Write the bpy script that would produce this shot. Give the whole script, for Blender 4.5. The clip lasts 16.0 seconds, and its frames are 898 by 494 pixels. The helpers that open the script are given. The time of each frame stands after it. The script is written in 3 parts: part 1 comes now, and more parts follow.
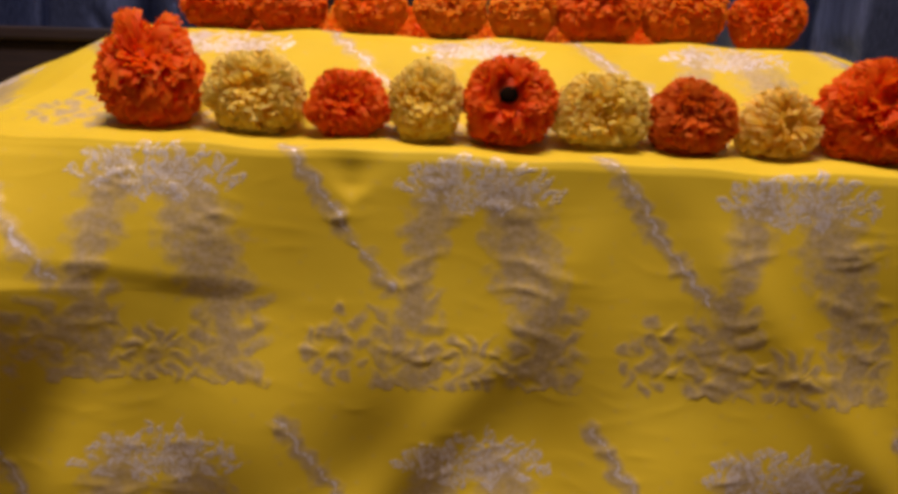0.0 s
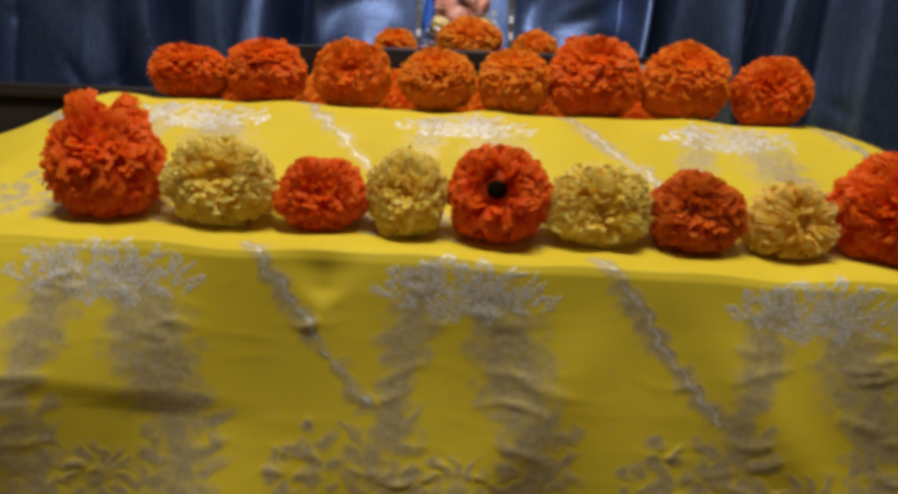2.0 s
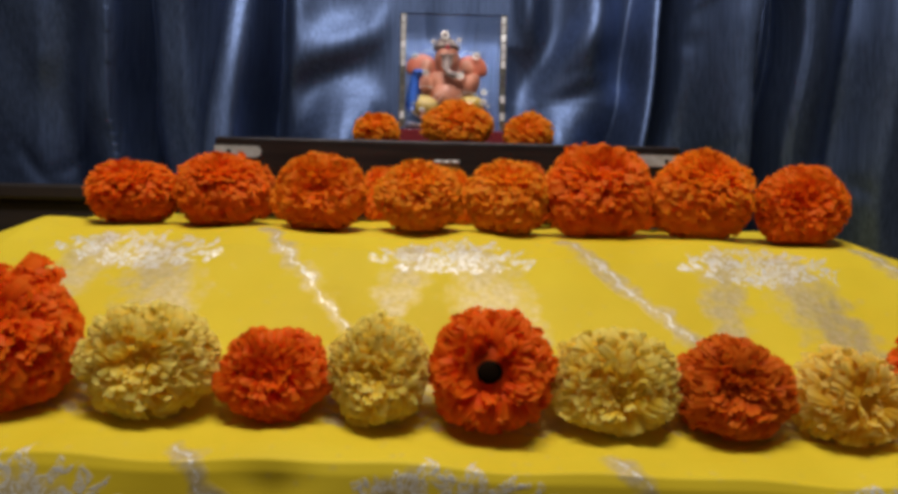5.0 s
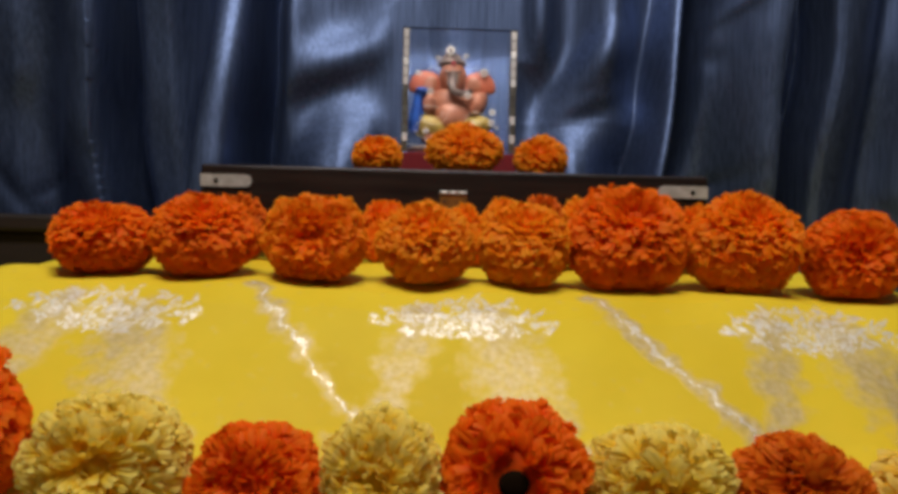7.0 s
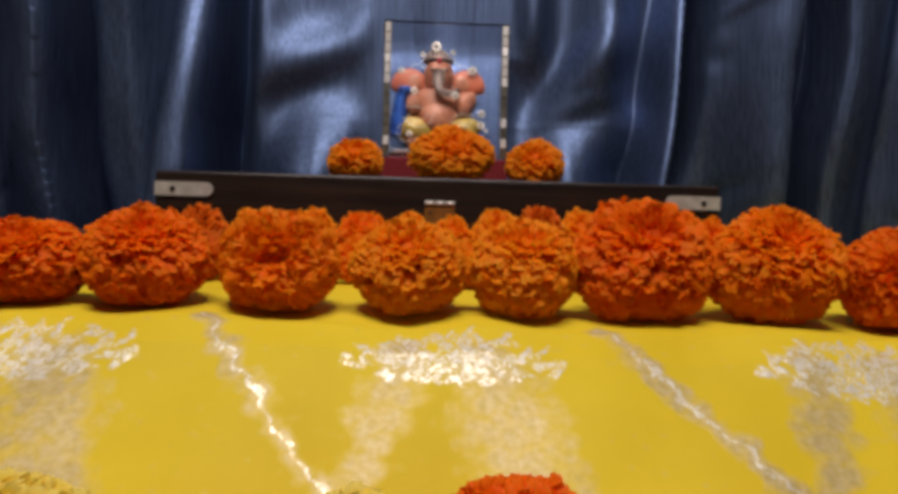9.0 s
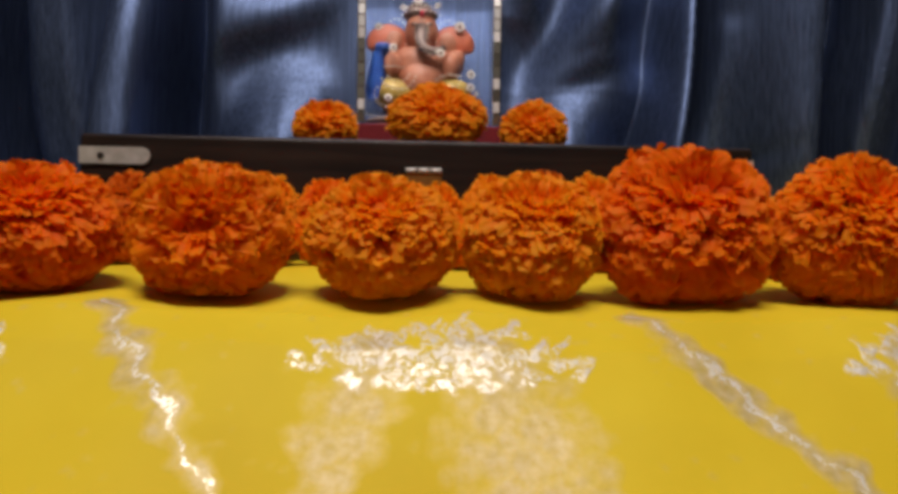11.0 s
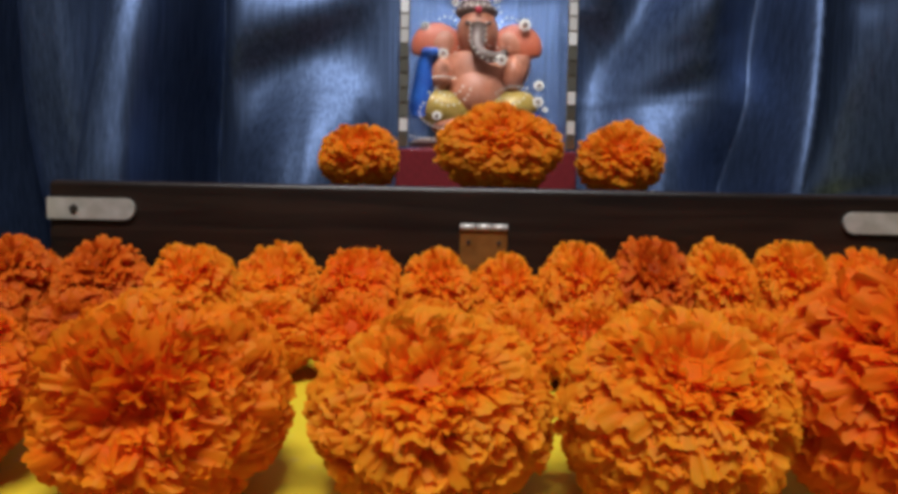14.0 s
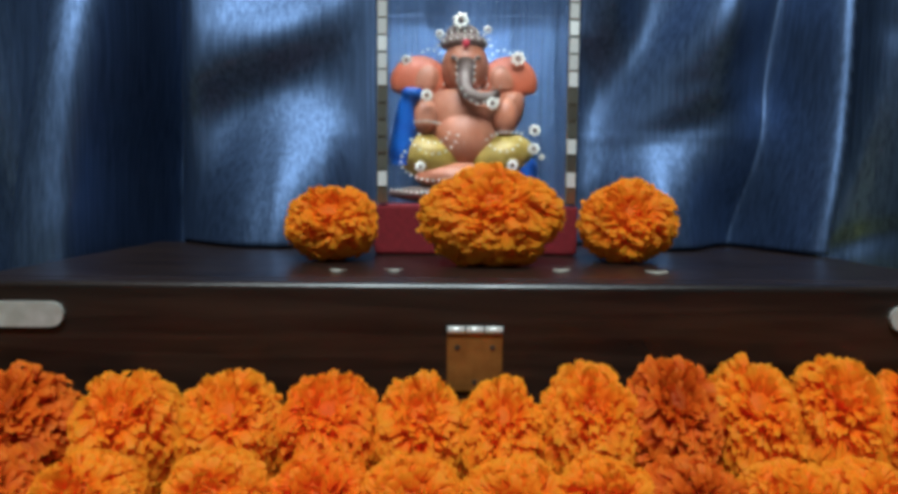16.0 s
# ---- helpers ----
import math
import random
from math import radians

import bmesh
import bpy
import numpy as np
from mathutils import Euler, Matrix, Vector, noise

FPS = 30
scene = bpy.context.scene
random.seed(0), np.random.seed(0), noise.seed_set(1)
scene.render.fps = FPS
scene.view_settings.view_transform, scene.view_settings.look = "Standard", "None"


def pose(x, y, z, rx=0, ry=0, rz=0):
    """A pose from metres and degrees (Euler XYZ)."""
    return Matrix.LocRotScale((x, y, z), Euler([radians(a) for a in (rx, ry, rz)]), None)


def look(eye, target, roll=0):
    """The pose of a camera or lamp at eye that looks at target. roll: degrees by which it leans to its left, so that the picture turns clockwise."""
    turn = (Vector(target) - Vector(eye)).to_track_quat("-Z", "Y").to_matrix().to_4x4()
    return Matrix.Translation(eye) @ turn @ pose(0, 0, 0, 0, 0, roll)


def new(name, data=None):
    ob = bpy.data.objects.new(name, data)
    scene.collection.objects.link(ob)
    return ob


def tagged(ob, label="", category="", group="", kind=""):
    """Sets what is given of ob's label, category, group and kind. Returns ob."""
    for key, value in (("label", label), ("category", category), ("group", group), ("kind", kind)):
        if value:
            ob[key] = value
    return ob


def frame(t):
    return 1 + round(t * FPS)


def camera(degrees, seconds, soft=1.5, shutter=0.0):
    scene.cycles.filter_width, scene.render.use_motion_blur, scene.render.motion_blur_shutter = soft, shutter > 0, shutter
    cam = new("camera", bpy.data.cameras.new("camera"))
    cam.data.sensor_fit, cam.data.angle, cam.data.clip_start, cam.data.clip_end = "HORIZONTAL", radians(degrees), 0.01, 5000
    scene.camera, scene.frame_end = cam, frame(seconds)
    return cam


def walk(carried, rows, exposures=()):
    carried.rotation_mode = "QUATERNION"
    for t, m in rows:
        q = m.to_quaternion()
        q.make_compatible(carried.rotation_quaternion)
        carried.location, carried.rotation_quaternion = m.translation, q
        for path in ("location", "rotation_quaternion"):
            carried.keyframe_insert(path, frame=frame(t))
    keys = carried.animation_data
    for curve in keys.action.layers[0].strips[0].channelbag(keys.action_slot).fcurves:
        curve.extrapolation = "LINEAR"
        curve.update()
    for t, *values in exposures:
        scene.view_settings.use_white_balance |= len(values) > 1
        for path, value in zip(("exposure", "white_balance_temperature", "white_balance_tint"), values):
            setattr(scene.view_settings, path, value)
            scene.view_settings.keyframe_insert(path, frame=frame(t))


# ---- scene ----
cam = camera(69.3, 16.0, soft=4.0)
PATH = [
    (0, (0.006, -0.008, 0.504), (0.005, 1.982, 0.304), 1.5),
    (0.5, (0.008, 0.005, 0.522), (-0.006, 1.997, 0.347), 1.8),
    (1, (0.011, 0.017, 0.532), (0.008, 2.01, 0.372), 2.0),
    (1.5, (0.011, 0.029, 0.542), (0.026, 2.024, 0.398), 2.0),
    (2, (0.011, 0.039, 0.552), (0.031, 2.035, 0.435), 2.0),
    (2.5, (0.011, 0.05, 0.566), (0.042, 2.047, 0.474), 1.9),
    (3, (0.016, 0.063, 0.584), (0.044, 2.062, 0.517), 1.3),
    (3.5, (0.017, 0.078, 0.598), (0.048, 2.077, 0.559), 1.3),
    (4, (0.017, 0.092, 0.612), (0.052, 2.092, 0.597), 1.2),
    (6.5, (0.012, 0.165, 0.658), (0.044, 2.165, 0.635), 1.2),
    (7, (0.009, 0.178, 0.669), (0.047, 2.178, 0.651), 1.4),
    (7.5, (0.009, 0.192, 0.676), (0.057, 2.191, 0.659), 1.1),
    (8, (0.008, 0.206, 0.681), (0.076, 2.205, 0.668), 1.5),
    (8.5, (0.008, 0.223, 0.683), (0.086, 2.222, 0.672), 1.6),
    (11, (0.013, 0.333, 0.666), (0.14, 2.329, 0.642), 0.8),
    (11.5, (0.015, 0.355, 0.668), (0.119, 2.352, 0.632), 0.8),
    (12, (0.011, 0.381, 0.672), (0.082, 2.38, 0.641), 1.6),
    (12.5, (0.007, 0.406, 0.679), (0.045, 2.406, 0.649), 2.0),
    (13, (0.007, 0.434, 0.685), (0.024, 2.434, 0.643), 1.9),
    (13.5, (0.009, 0.445, 0.696), (-0.017, 2.443, 0.616), 2.3),
    (14, (0.006, 0.447, 0.722), (-0.001, 2.445, 0.627), 1.1),
    (14.5, (0.009, 0.453, 0.75), (-0.007, 2.452, 0.693), 0.4),
    (15, (0.008, 0.473, 0.768), (0.046, 2.471, 0.694), 0.9),
    (15.5, (0.009, 0.493, 0.775), (0.027, 2.487, 0.629), 0.3),
    (16, (0.007, 0.504, 0.783), (0.034, 2.496, 0.607), 0.5),
]
walk(cam, [(t, look(eye, target, roll)) for t, eye, target, roll in PATH],
     exposures=[(0.0, 0.30, 7000, 46), (0.7, 0.22, 6650, 35), (1.6, 0.13, 6100, 18), (3.0, 0.03, 6100, 16), (4.0, -0.02, 6200, 16), (7.0, -0.15, 6550, 16), (8.5, -0.15, 6650, 18), (11.0, -0.18, 6750, 19), (12.0, -0.34, 6750, 19), (12.7, -0.28, 6700, 20), (13.5, -0.08, 6400, 18), (14.2, 0.08, 5800, 8), (15.2, 0.20, 5250, -4), (16.0, 0.22, 5300, -3)])


# ---- light ----
world = bpy.data.worlds.new("room_dark")
world.use_nodes = True
world.node_tree.nodes["Background"].inputs[0].default_value = (0.62, 0.75, 1.0, 1)
world.node_tree.nodes["Background"].inputs[1].default_value = 0.03
scene.world = world

LAMP = bpy.data.lights.new("ceiling_lamp_light", "AREA")
LAMP.shape, LAMP.size, LAMP.size_y = "RECTANGLE", 0.9, 0.3
LAMP.energy, LAMP.color = 34.0, (1.0, 0.95, 0.87)
lamp_ob = new("ceiling_lamp_light", LAMP)
lamp_ob.matrix_world = look((-0.05, -0.12, 2.40), (0.05, 0.60, 0.5))


# ---- materials ----
def mat(name, color, rough=0.5, metal=0.0):
    m = bpy.data.materials.new(name)
    m.use_nodes = True
    b = m.node_tree.nodes["Principled BSDF"]
    b.inputs["Base Color"].default_value = (*color, 1)
    b.inputs["Roughness"].default_value = rough
    b.inputs["Metallic"].default_value = metal
    return m, m.node_tree.nodes, m.node_tree.links, b


def node(nodes, kind, **inputs):
    n = nodes.new(kind)
    for k, v in inputs.items():
        n.inputs[k.replace("_", " ")].default_value = v
    return n


def ramp(nodes, links, source, stops):
    r = nodes.new("ShaderNodeValToRGB")
    while len(r.color_ramp.elements) < len(stops):
        r.color_ramp.elements.new(0.5)
    for e, (p, c) in zip(r.color_ramp.elements, stops):
        e.position, e.color = p, (*c, 1)
    links.new(source, r.inputs[0])
    return r


def coords(nodes, links, scale=(1, 1, 1)):
    tc = nodes.new("ShaderNodeTexCoord")
    mp = nodes.new("ShaderNodeMapping")
    mp.inputs["Scale"].default_value = scale
    links.new(tc.outputs["Object"], mp.inputs[0])
    return mp.outputs[0]


def bump(nodes, links, b, height, strength, distance=0.001):
    n = nodes.new("ShaderNodeBump")
    n.inputs["Strength"].default_value, n.inputs["Distance"].default_value = strength, distance
    links.new(height, n.inputs["Height"])
    links.new(n.outputs[0], b.inputs["Normal"])
    return n


def petal_material(name, deep, mid, tip):
    """Petals: deep colour at the root, paler at the tip, each petal a little different."""
    m, n, l, b = mat(name, mid, 0.55)
    at = n.new("ShaderNodeAttribute")
    at.attribute_name = "along"
    geo = n.new("ShaderNodeNewGeometry")
    mix = n.new("ShaderNodeMath")
    mix.operation = "MULTIPLY_ADD"
    mix.inputs[1].default_value, mix.inputs[2].default_value = 0.20, -0.08
    l.new(geo.outputs["Random Per Island"], mix.inputs[0])
    add = n.new("ShaderNodeMath")
    l.new(at.outputs["Fac"], add.inputs[0])
    l.new(mix.outputs[0], add.inputs[1])
    r = ramp(n, l, add.outputs[0], [(0.25, deep), (0.68, mid), (1.0, tip)])
    l.new(r.outputs[0], b.inputs["Base Color"])
    ns = node(n, "ShaderNodeTexNoise", Scale=900.0, Detail=2.0)
    l.new(coords(n, l), ns.inputs["Vector"])
    bump(n, l, b, ns.outputs[0], 0.3, 0.0006)
    b.inputs["Specular IOR Level"].default_value = 0.17
    tr = n.new("ShaderNodeBsdfTranslucent")
    l.new(r.outputs[0], tr.inputs["Color"])
    ms = n.new("ShaderNodeMixShader")
    ms.inputs[0].default_value = 0.50
    l.new(b.outputs[0], ms.inputs[1])
    l.new(tr.outputs[0], ms.inputs[2])
    l.new(ms.outputs[0], n["Material Output"].inputs[0])
    return m


ORANGE = petal_material("petal_orange", (1.0, 0.165, 0.001), (1.0, 0.240, 0.002), (1.0, 0.35, 0.007))
RED_ORANGE = petal_material("petal_red_orange", (0.88, 0.100, 0.001), (0.98, 0.155, 0.002), (1.0, 0.245, 0.006))
DEEP_ORANGE = petal_material("petal_deep_orange", (0.90, 0.125, 0.001), (0.98, 0.185, 0.002), (1.0, 0.280, 0.006))
GOLD = petal_material("petal_gold_orange", (1.0, 0.235, 0.001), (1.0, 0.310, 0.003), (1.0, 0.43, 0.014))
RUST = petal_material("petal_rust", (0.60, 0.090, 0.002), (0.82, 0.155, 0.004), (0.92, 0.25, 0.012))
YELLOW = petal_material("petal_yellow", (1.0, 0.68, 0.025), (1.0, 0.79, 0.080), (1.0, 0.89, 0.24))
DULL_YELLOW = petal_material("petal_dull_yellow", (0.90, 0.56, 0.025), (0.98, 0.71, 0.080), (1.0, 0.83, 0.24))
# near black without gloss: the shade inside a hollow flower, as colour
HOLLOW_SHADE, _n, _l, _b = mat("hollow_shade_black", (0.012, 0.006, 0.002), 0.95)
_b.inputs["Specular IOR Level"].default_value = 0.05
STEM, _n, _l, _b = mat("flower_base_green", (0.10, 0.13, 0.02), 0.7)


def brocade():
    """Yellow satin with woven motifs: matt pale lobes and glittering silver sprigs."""
    m, n, l, b = mat("yellow_brocade", (0.7, 0.5, 0.02), 0.5)
    tc = n.new("ShaderNodeTexCoord")
    edge = node(n, "ShaderNodeTexNoise", Scale=190.0, Detail=3.0)
    l.new(tc.outputs["UV"], edge.inputs["Vector"])
    sh = n.new("ShaderNodeMath")
    sh.operation = "MULTIPLY_ADD"
    sh.inputs[1].default_value, sh.inputs[2].default_value = 0.5, -0.25
    l.new(edge.outputs[0], sh.inputs[0])
    # leaf outlines: small overlapping lobes that scallop every rim
    leaf = node(n, "ShaderNodeTexVoronoi", Scale=105.0)
    leaf.feature = "SMOOTH_F1"
    leaf.inputs["Smoothness"].default_value = 0.25
    l.new(tc.outputs["UV"], leaf.inputs["Vector"])
    scallop = n.new("ShaderNodeMath")
    scallop.operation = "MULTIPLY_ADD"
    scallop.inputs[1].default_value, scallop.inputs[2].default_value = -0.75, 0.34
    l.new(leaf.outputs["Distance"], scallop.inputs[0])
    rim = n.new("ShaderNodeMath")
    l.new(sh.outputs[0], rim.inputs[0])
    l.new(scallop.outputs[0], rim.inputs[1])

    def mask_of(name, lo, hi):
        at = n.new("ShaderNodeAttribute")
        at.attribute_name = name
        add = n.new("ShaderNodeMath")
        l.new(at.outputs["Fac"], add.inputs[0])
        l.new(rim.outputs[0] if name == "motif" else sh.outputs[0], add.inputs[1])
        return ramp(n, l, add.outputs[0], [(lo, (0, 0, 0)), (hi, (1, 1, 1))]).outputs[0]

    lobe, sprig = mask_of("motif", 0.16, 0.98), mask_of("sprig", 0.28, 0.66)
    # the silver threads lie in broken strands
    strand = node(n, "ShaderNodeTexNoise", Scale=300.0, Detail=3.0, Distortion=1.2)
    l.new(tc.outputs["UV"], strand.inputs["Vector"])
    broken = ramp(n, l, strand.outputs[0], [(0.42, (0.10, 0.10, 0.10)), (0.56, (1, 1, 1))])
    thread = n.new("ShaderNodeMath")
    thread.operation = "MULTIPLY"
    l.new(sprig, thread.inputs[0])
    l.new(broken.outputs[0], thread.inputs[1])
    sprig = thread.outputs[0]
    tone = node(n, "ShaderNodeTexNoise", Scale=9.0, Detail=4.0)
    l.new(tc.outputs["UV"], tone.inputs["Vector"])
    yellow = ramp(n, l, tone.outputs[0], [(0.3, (0.72, 0.530, 0.018)), (0.7, (0.82, 0.635, 0.032))])
    weave = node(n, "ShaderNodeTexNoise", Scale=260.0, Detail=3.0)
    l.new(tc.outputs["UV"], weave.inputs["Vector"])
    pale = ramp(n, l, weave.outputs[0], [(0.3, (0.55, 0.43, 0.13)), (0.7, (0.65, 0.54, 0.29))])
    silver = ramp(n, l, weave.outputs[0], [(0.3, (0.74, 0.69, 0.52)), (0.7, (0.92, 0.90, 0.82))])

    def blend(a, c, f):
        mix = n.new("ShaderNodeMix")
        mix.data_type = "RGBA"
        l.new(f, mix.inputs[0])
        l.new(a, mix.inputs[6])
        l.new(c, mix.inputs[7])
        return mix.outputs[2]

    l.new(blend(blend(yellow.outputs[0], pale.outputs[0], lobe), silver.outputs[0], sprig), b.inputs["Base Color"])
    met = n.new("ShaderNodeMath")
    met.operation = "MULTIPLY"
    met.inputs[1].default_value = 0.42
    dim = n.new("ShaderNodeMath")
    dim.operation = "MAXIMUM"
    l.new(lobe, dim.inputs[0])
    l.new(sprig, dim.inputs[1])
    l.new(dim.outputs[0], met.inputs[0])
    l.new(met.outputs[0], b.inputs["Metallic"])
    ro = n.new("ShaderNodeMapRange")
    ro.inputs[3].default_value, ro.inputs[4].default_value = 0.60, 0.42
    l.new(sprig, ro.inputs[0])
    l.new(ro.outputs[0], b.inputs["Roughness"])
    b.inputs["Specular IOR Level"].default_value = 0.16
    # leaf veins and puckers within the motifs
    both = n.new("ShaderNodeMath")
    both.operation = "MAXIMUM"
    l.new(lobe, both.inputs[0])
    l.new(sprig, both.inputs[1])
    m1 = n.new("ShaderNodeMath")
    m1.operation = "MULTIPLY"
    l.new(leaf.outputs["Distance"], m1.inputs[0])
    l.new(both.outputs[0], m1.inputs[1])
    grain = node(n, "ShaderNodeTexNoise", Scale=700.0, Detail=2.0)
    l.new(tc.outputs["UV"], grain.inputs["Vector"])
    m2 = n.new("ShaderNodeMath")
    m2.operation = "MULTIPLY_ADD"
    m2.inputs[1].default_value = 0.10
    l.new(grain.outputs[0], m2.inputs[0])
    l.new(m1.outputs[0], m2.inputs[2])
    bump(n, l, b, m2.outputs[0], 0.36, 0.0013)
    return m


BROCADE = brocade()


def satin():
    """Dark blue shot satin: fine upright threads, and weft threads that spread its gloss up and down."""
    m, n, l, b = mat("blue_satin", (0.07, 0.11, 0.24), 0.36, 0.92)
    v = coords(n, l, (1, 1, 0.02))
    th = node(n, "ShaderNodeTexNoise", Scale=420.0, Detail=3.0, Roughness=0.7)
    l.new(v, th.inputs["Vector"])
    r = ramp(n, l, th.outputs[0], [(0.3, (0.060, 0.088, 0.165)), (0.7, (0.130, 0.188, 0.340))])
    l.new(r.outputs[0], b.inputs["Base Color"])
    big = node(n, "ShaderNodeTexNoise", Scale=6.0, Detail=3.0)
    l.new(coords(n, l), big.inputs["Vector"])
    mr = n.new("ShaderNodeMapRange")
    mr.inputs[3].default_value, mr.inputs[4].default_value = 0.49, 0.57
    l.new(big.outputs[0], mr.inputs[0])
    l.new(mr.outputs[0], b.inputs["Roughness"])
    weft = node(n, "ShaderNodeTexNoise", Scale=900.0, Detail=1.0)
    l.new(coords(n, l, (0.05, 0.05, 1)), weft.inputs["Vector"])
    sm = n.new("ShaderNodeMath")
    sm.operation = "MULTIPLY_ADD"
    sm.inputs[1].default_value = 3.0
    l.new(th.outputs[0], sm.inputs[0])
    l.new(weft.outputs[0], sm.inputs[2])
    bump(n, l, b, sm.outputs[0], 0.14, 0.0008)
    return m


SATIN = satin()


def wood(name, dark, light, rough, scale):
    m, n, l, b = mat(name, light, rough)
    gr = node(n, "ShaderNodeTexNoise", Scale=14.0, Detail=6.0, Roughness=0.65, Distortion=0.6)
    l.new(coords(n, l, scale), gr.inputs["Vector"])
    r = ramp(n, l, gr.outputs[0], [(0.35, dark), (0.7, light)])
    l.new(r.outputs[0], b.inputs["Base Color"])
    sm = node(n, "ShaderNodeTexNoise", Scale=25.0, Detail=5.0)
    l.new(coords(n, l), sm.inputs["Vector"])
    mr = n.new("ShaderNodeMapRange")
    mr.inputs[3].default_value, mr.inputs[4].default_value = rough - 0.1, rough + 0.12
    l.new(sm.outputs[0], mr.inputs[0])
    l.new(mr.outputs[0], b.inputs["Roughness"])
    bump(n, l, b, gr.outputs[0], 0.2, 0.0008)
    return m


WOOD = wood("dark_stained_wood", (0.010, 0.006, 0.005), (0.034, 0.019, 0.013), 0.31, (0.5, 6, 9))
CHEST_WOOD = wood("brown_chest_wood", (0.008, 0.005, 0.004), (0.026, 0.014, 0.009), 0.6, (0.5, 5, 8))


def worn(name, color, color2, rough, metal, size=120.0):
    m, n, l, b = mat(name, color, rough, metal)
    ns = node(n, "ShaderNodeTexNoise", Scale=size, Detail=5.0)
    l.new(coords(n, l), ns.inputs["Vector"])
    r = ramp(n, l, ns.outputs[0], [(0.35, color), (0.68, color2)])
    l.new(r.outputs[0], b.inputs["Base Color"])
    bump(n, l, b, ns.outputs[0], 0.15, 0.0005)
    return m


PLATE = worn("pale_metal_plate", (0.50, 0.49, 0.43), (0.66, 0.65, 0.60), 0.42, 0.35)
KNUCKLE = worn("bright_hinge_pin", (0.78, 0.76, 0.70), (0.88, 0.87, 0.82), 0.35, 0.3)
BRASS = worn("brown_brass_leaf", (0.25, 0.105, 0.02), (0.36, 0.16, 0.035), 0.45, 0.45)
SCREW = worn("dark_screw", (0.05, 0.04, 0.035), (0.10, 0.09, 0.07), 0.5, 0.6)
VELVET = worn("red_velvet", (0.16, 0.005, 0.010), (0.22, 0.008, 0.015), 0.85, 0.0, 300.0)
# one kind of mirror tile twice: bright and dark reflections put into the colour
TILE_BRIGHT, _n, _l, _b = mat("mirror_tile", (0.90, 0.90, 0.88), 0.32, 0.35)
TILE_DARK, _n, _l, _b = mat("mirror_tile_reflecting_dark", (0.30, 0.29, 0.24), 0.3, 0.9)
BACKING, _n, _l, _b = mat("strip_backing", (0.20, 0.17, 0.12), 0.6)
ACRYLIC, _n, _l, _b = mat("clear_acrylic", (0.95, 0.97, 1.0), 0.04)
_b.inputs["Transmission Weight"].default_value = 1.0
_b.inputs["IOR"].default_value = 1.3
CLAY = worn("statue_peach_paint", (0.36, 0.12, 0.055), (0.46, 0.19, 0.11), 0.5, 0.0, 60.0)
CLAY_RED = worn("statue_ear_paint", (0.42, 0.085, 0.03), (0.52, 0.13, 0.055), 0.5, 0.0, 60.0)
DHOTI = worn("statue_yellow_paint", (0.30, 0.20, 0.03), (0.42, 0.29, 0.06), 0.45, 0.1, 90.0)
BLUE = worn("statue_blue_paint", (0.01, 0.06, 0.30), (0.02, 0.11, 0.45), 0.4, 0.0, 80.0)
PEARL, _n, _l, _b = mat("pearl", (0.86, 0.82, 0.72), 0.25, 0.2)
GREY = worn("statue_grey_paint", (0.15, 0.105, 0.085), (0.23, 0.165, 0.14), 0.5, 0.1, 90.0)
CRIMSON, _n, _l, _b = mat("statue_red_mark", (0.40, 0.01, 0.03), 0.5)
# wall tones only shape the light: darkest where curtain flanks should reflect black
DARK_WALL = worn("unseen_wall_dark", (0.07, 0.065, 0.06), (0.10, 0.09, 0.08), 0.9, 0.0, 12.0)
PALER_WALL = worn("unseen_wall_paler", (0.17, 0.16, 0.15), (0.22, 0.21, 0.19), 0.9, 0.0, 12.0)
CEIL = worn("ceiling_paint", (0.66, 0.65, 0.62), (0.72, 0.71, 0.68), 0.9, 0.0, 12.0)
FLOOR = worn("floor_tile_surface", (0.16, 0.12, 0.09), (0.22, 0.17, 0.13), 0.5, 0.0, 8.0)


# ---- building helpers ----
def mesh_of(name, bm, materials, smooth=False):
    me = bpy.data.meshes.new(name)
    bm.to_mesh(me)
    bm.free()
    for m in (materials if isinstance(materials, (list, tuple)) else [materials]):
        me.materials.append(m)
    if smooth:
        me.polygons.foreach_set("use_smooth", [True] * len(me.polygons))
    return me


def part(name, bm, material, parent=None, label="", smooth=False):
    ob = new(name, mesh_of(name, bm, material, smooth))
    ob.parent = parent
    return tagged(ob, label)


def box_bm(x0, x1, y0, y1, z0, z1, bevel=0.0, segments=2, bm=None):
    fresh = bm is None
    bm = bm or bmesh.new()
    made = bmesh.ops.create_cube(bm, size=1, matrix=Matrix.Translation(((x0 + x1) / 2, (y0 + y1) / 2, (z0 + z1) / 2)) @ Matrix.Diagonal((x1 - x0, y1 - y0, z1 - z0, 1)))
    if bevel and fresh:
        bmesh.ops.bevel(bm, geom=list(bm.edges), offset=bevel, segments=segments, affect="EDGES", profile=0.5)
    return bm


def ball(bm, c, r, u=16, v=10, slot=0, turn=None):
    """An ellipsoid at c with the half axes r."""
    m = Matrix.Translation(c) @ (turn or Matrix()) @ Matrix.Diagonal((*r, 1))
    made = bmesh.ops.create_uvsphere(bm, u_segments=u, v_segments=v, radius=1, matrix=m)
    for f in {f for p in made["verts"] for f in p.link_faces}:
        f.material_index, f.smooth = slot, True


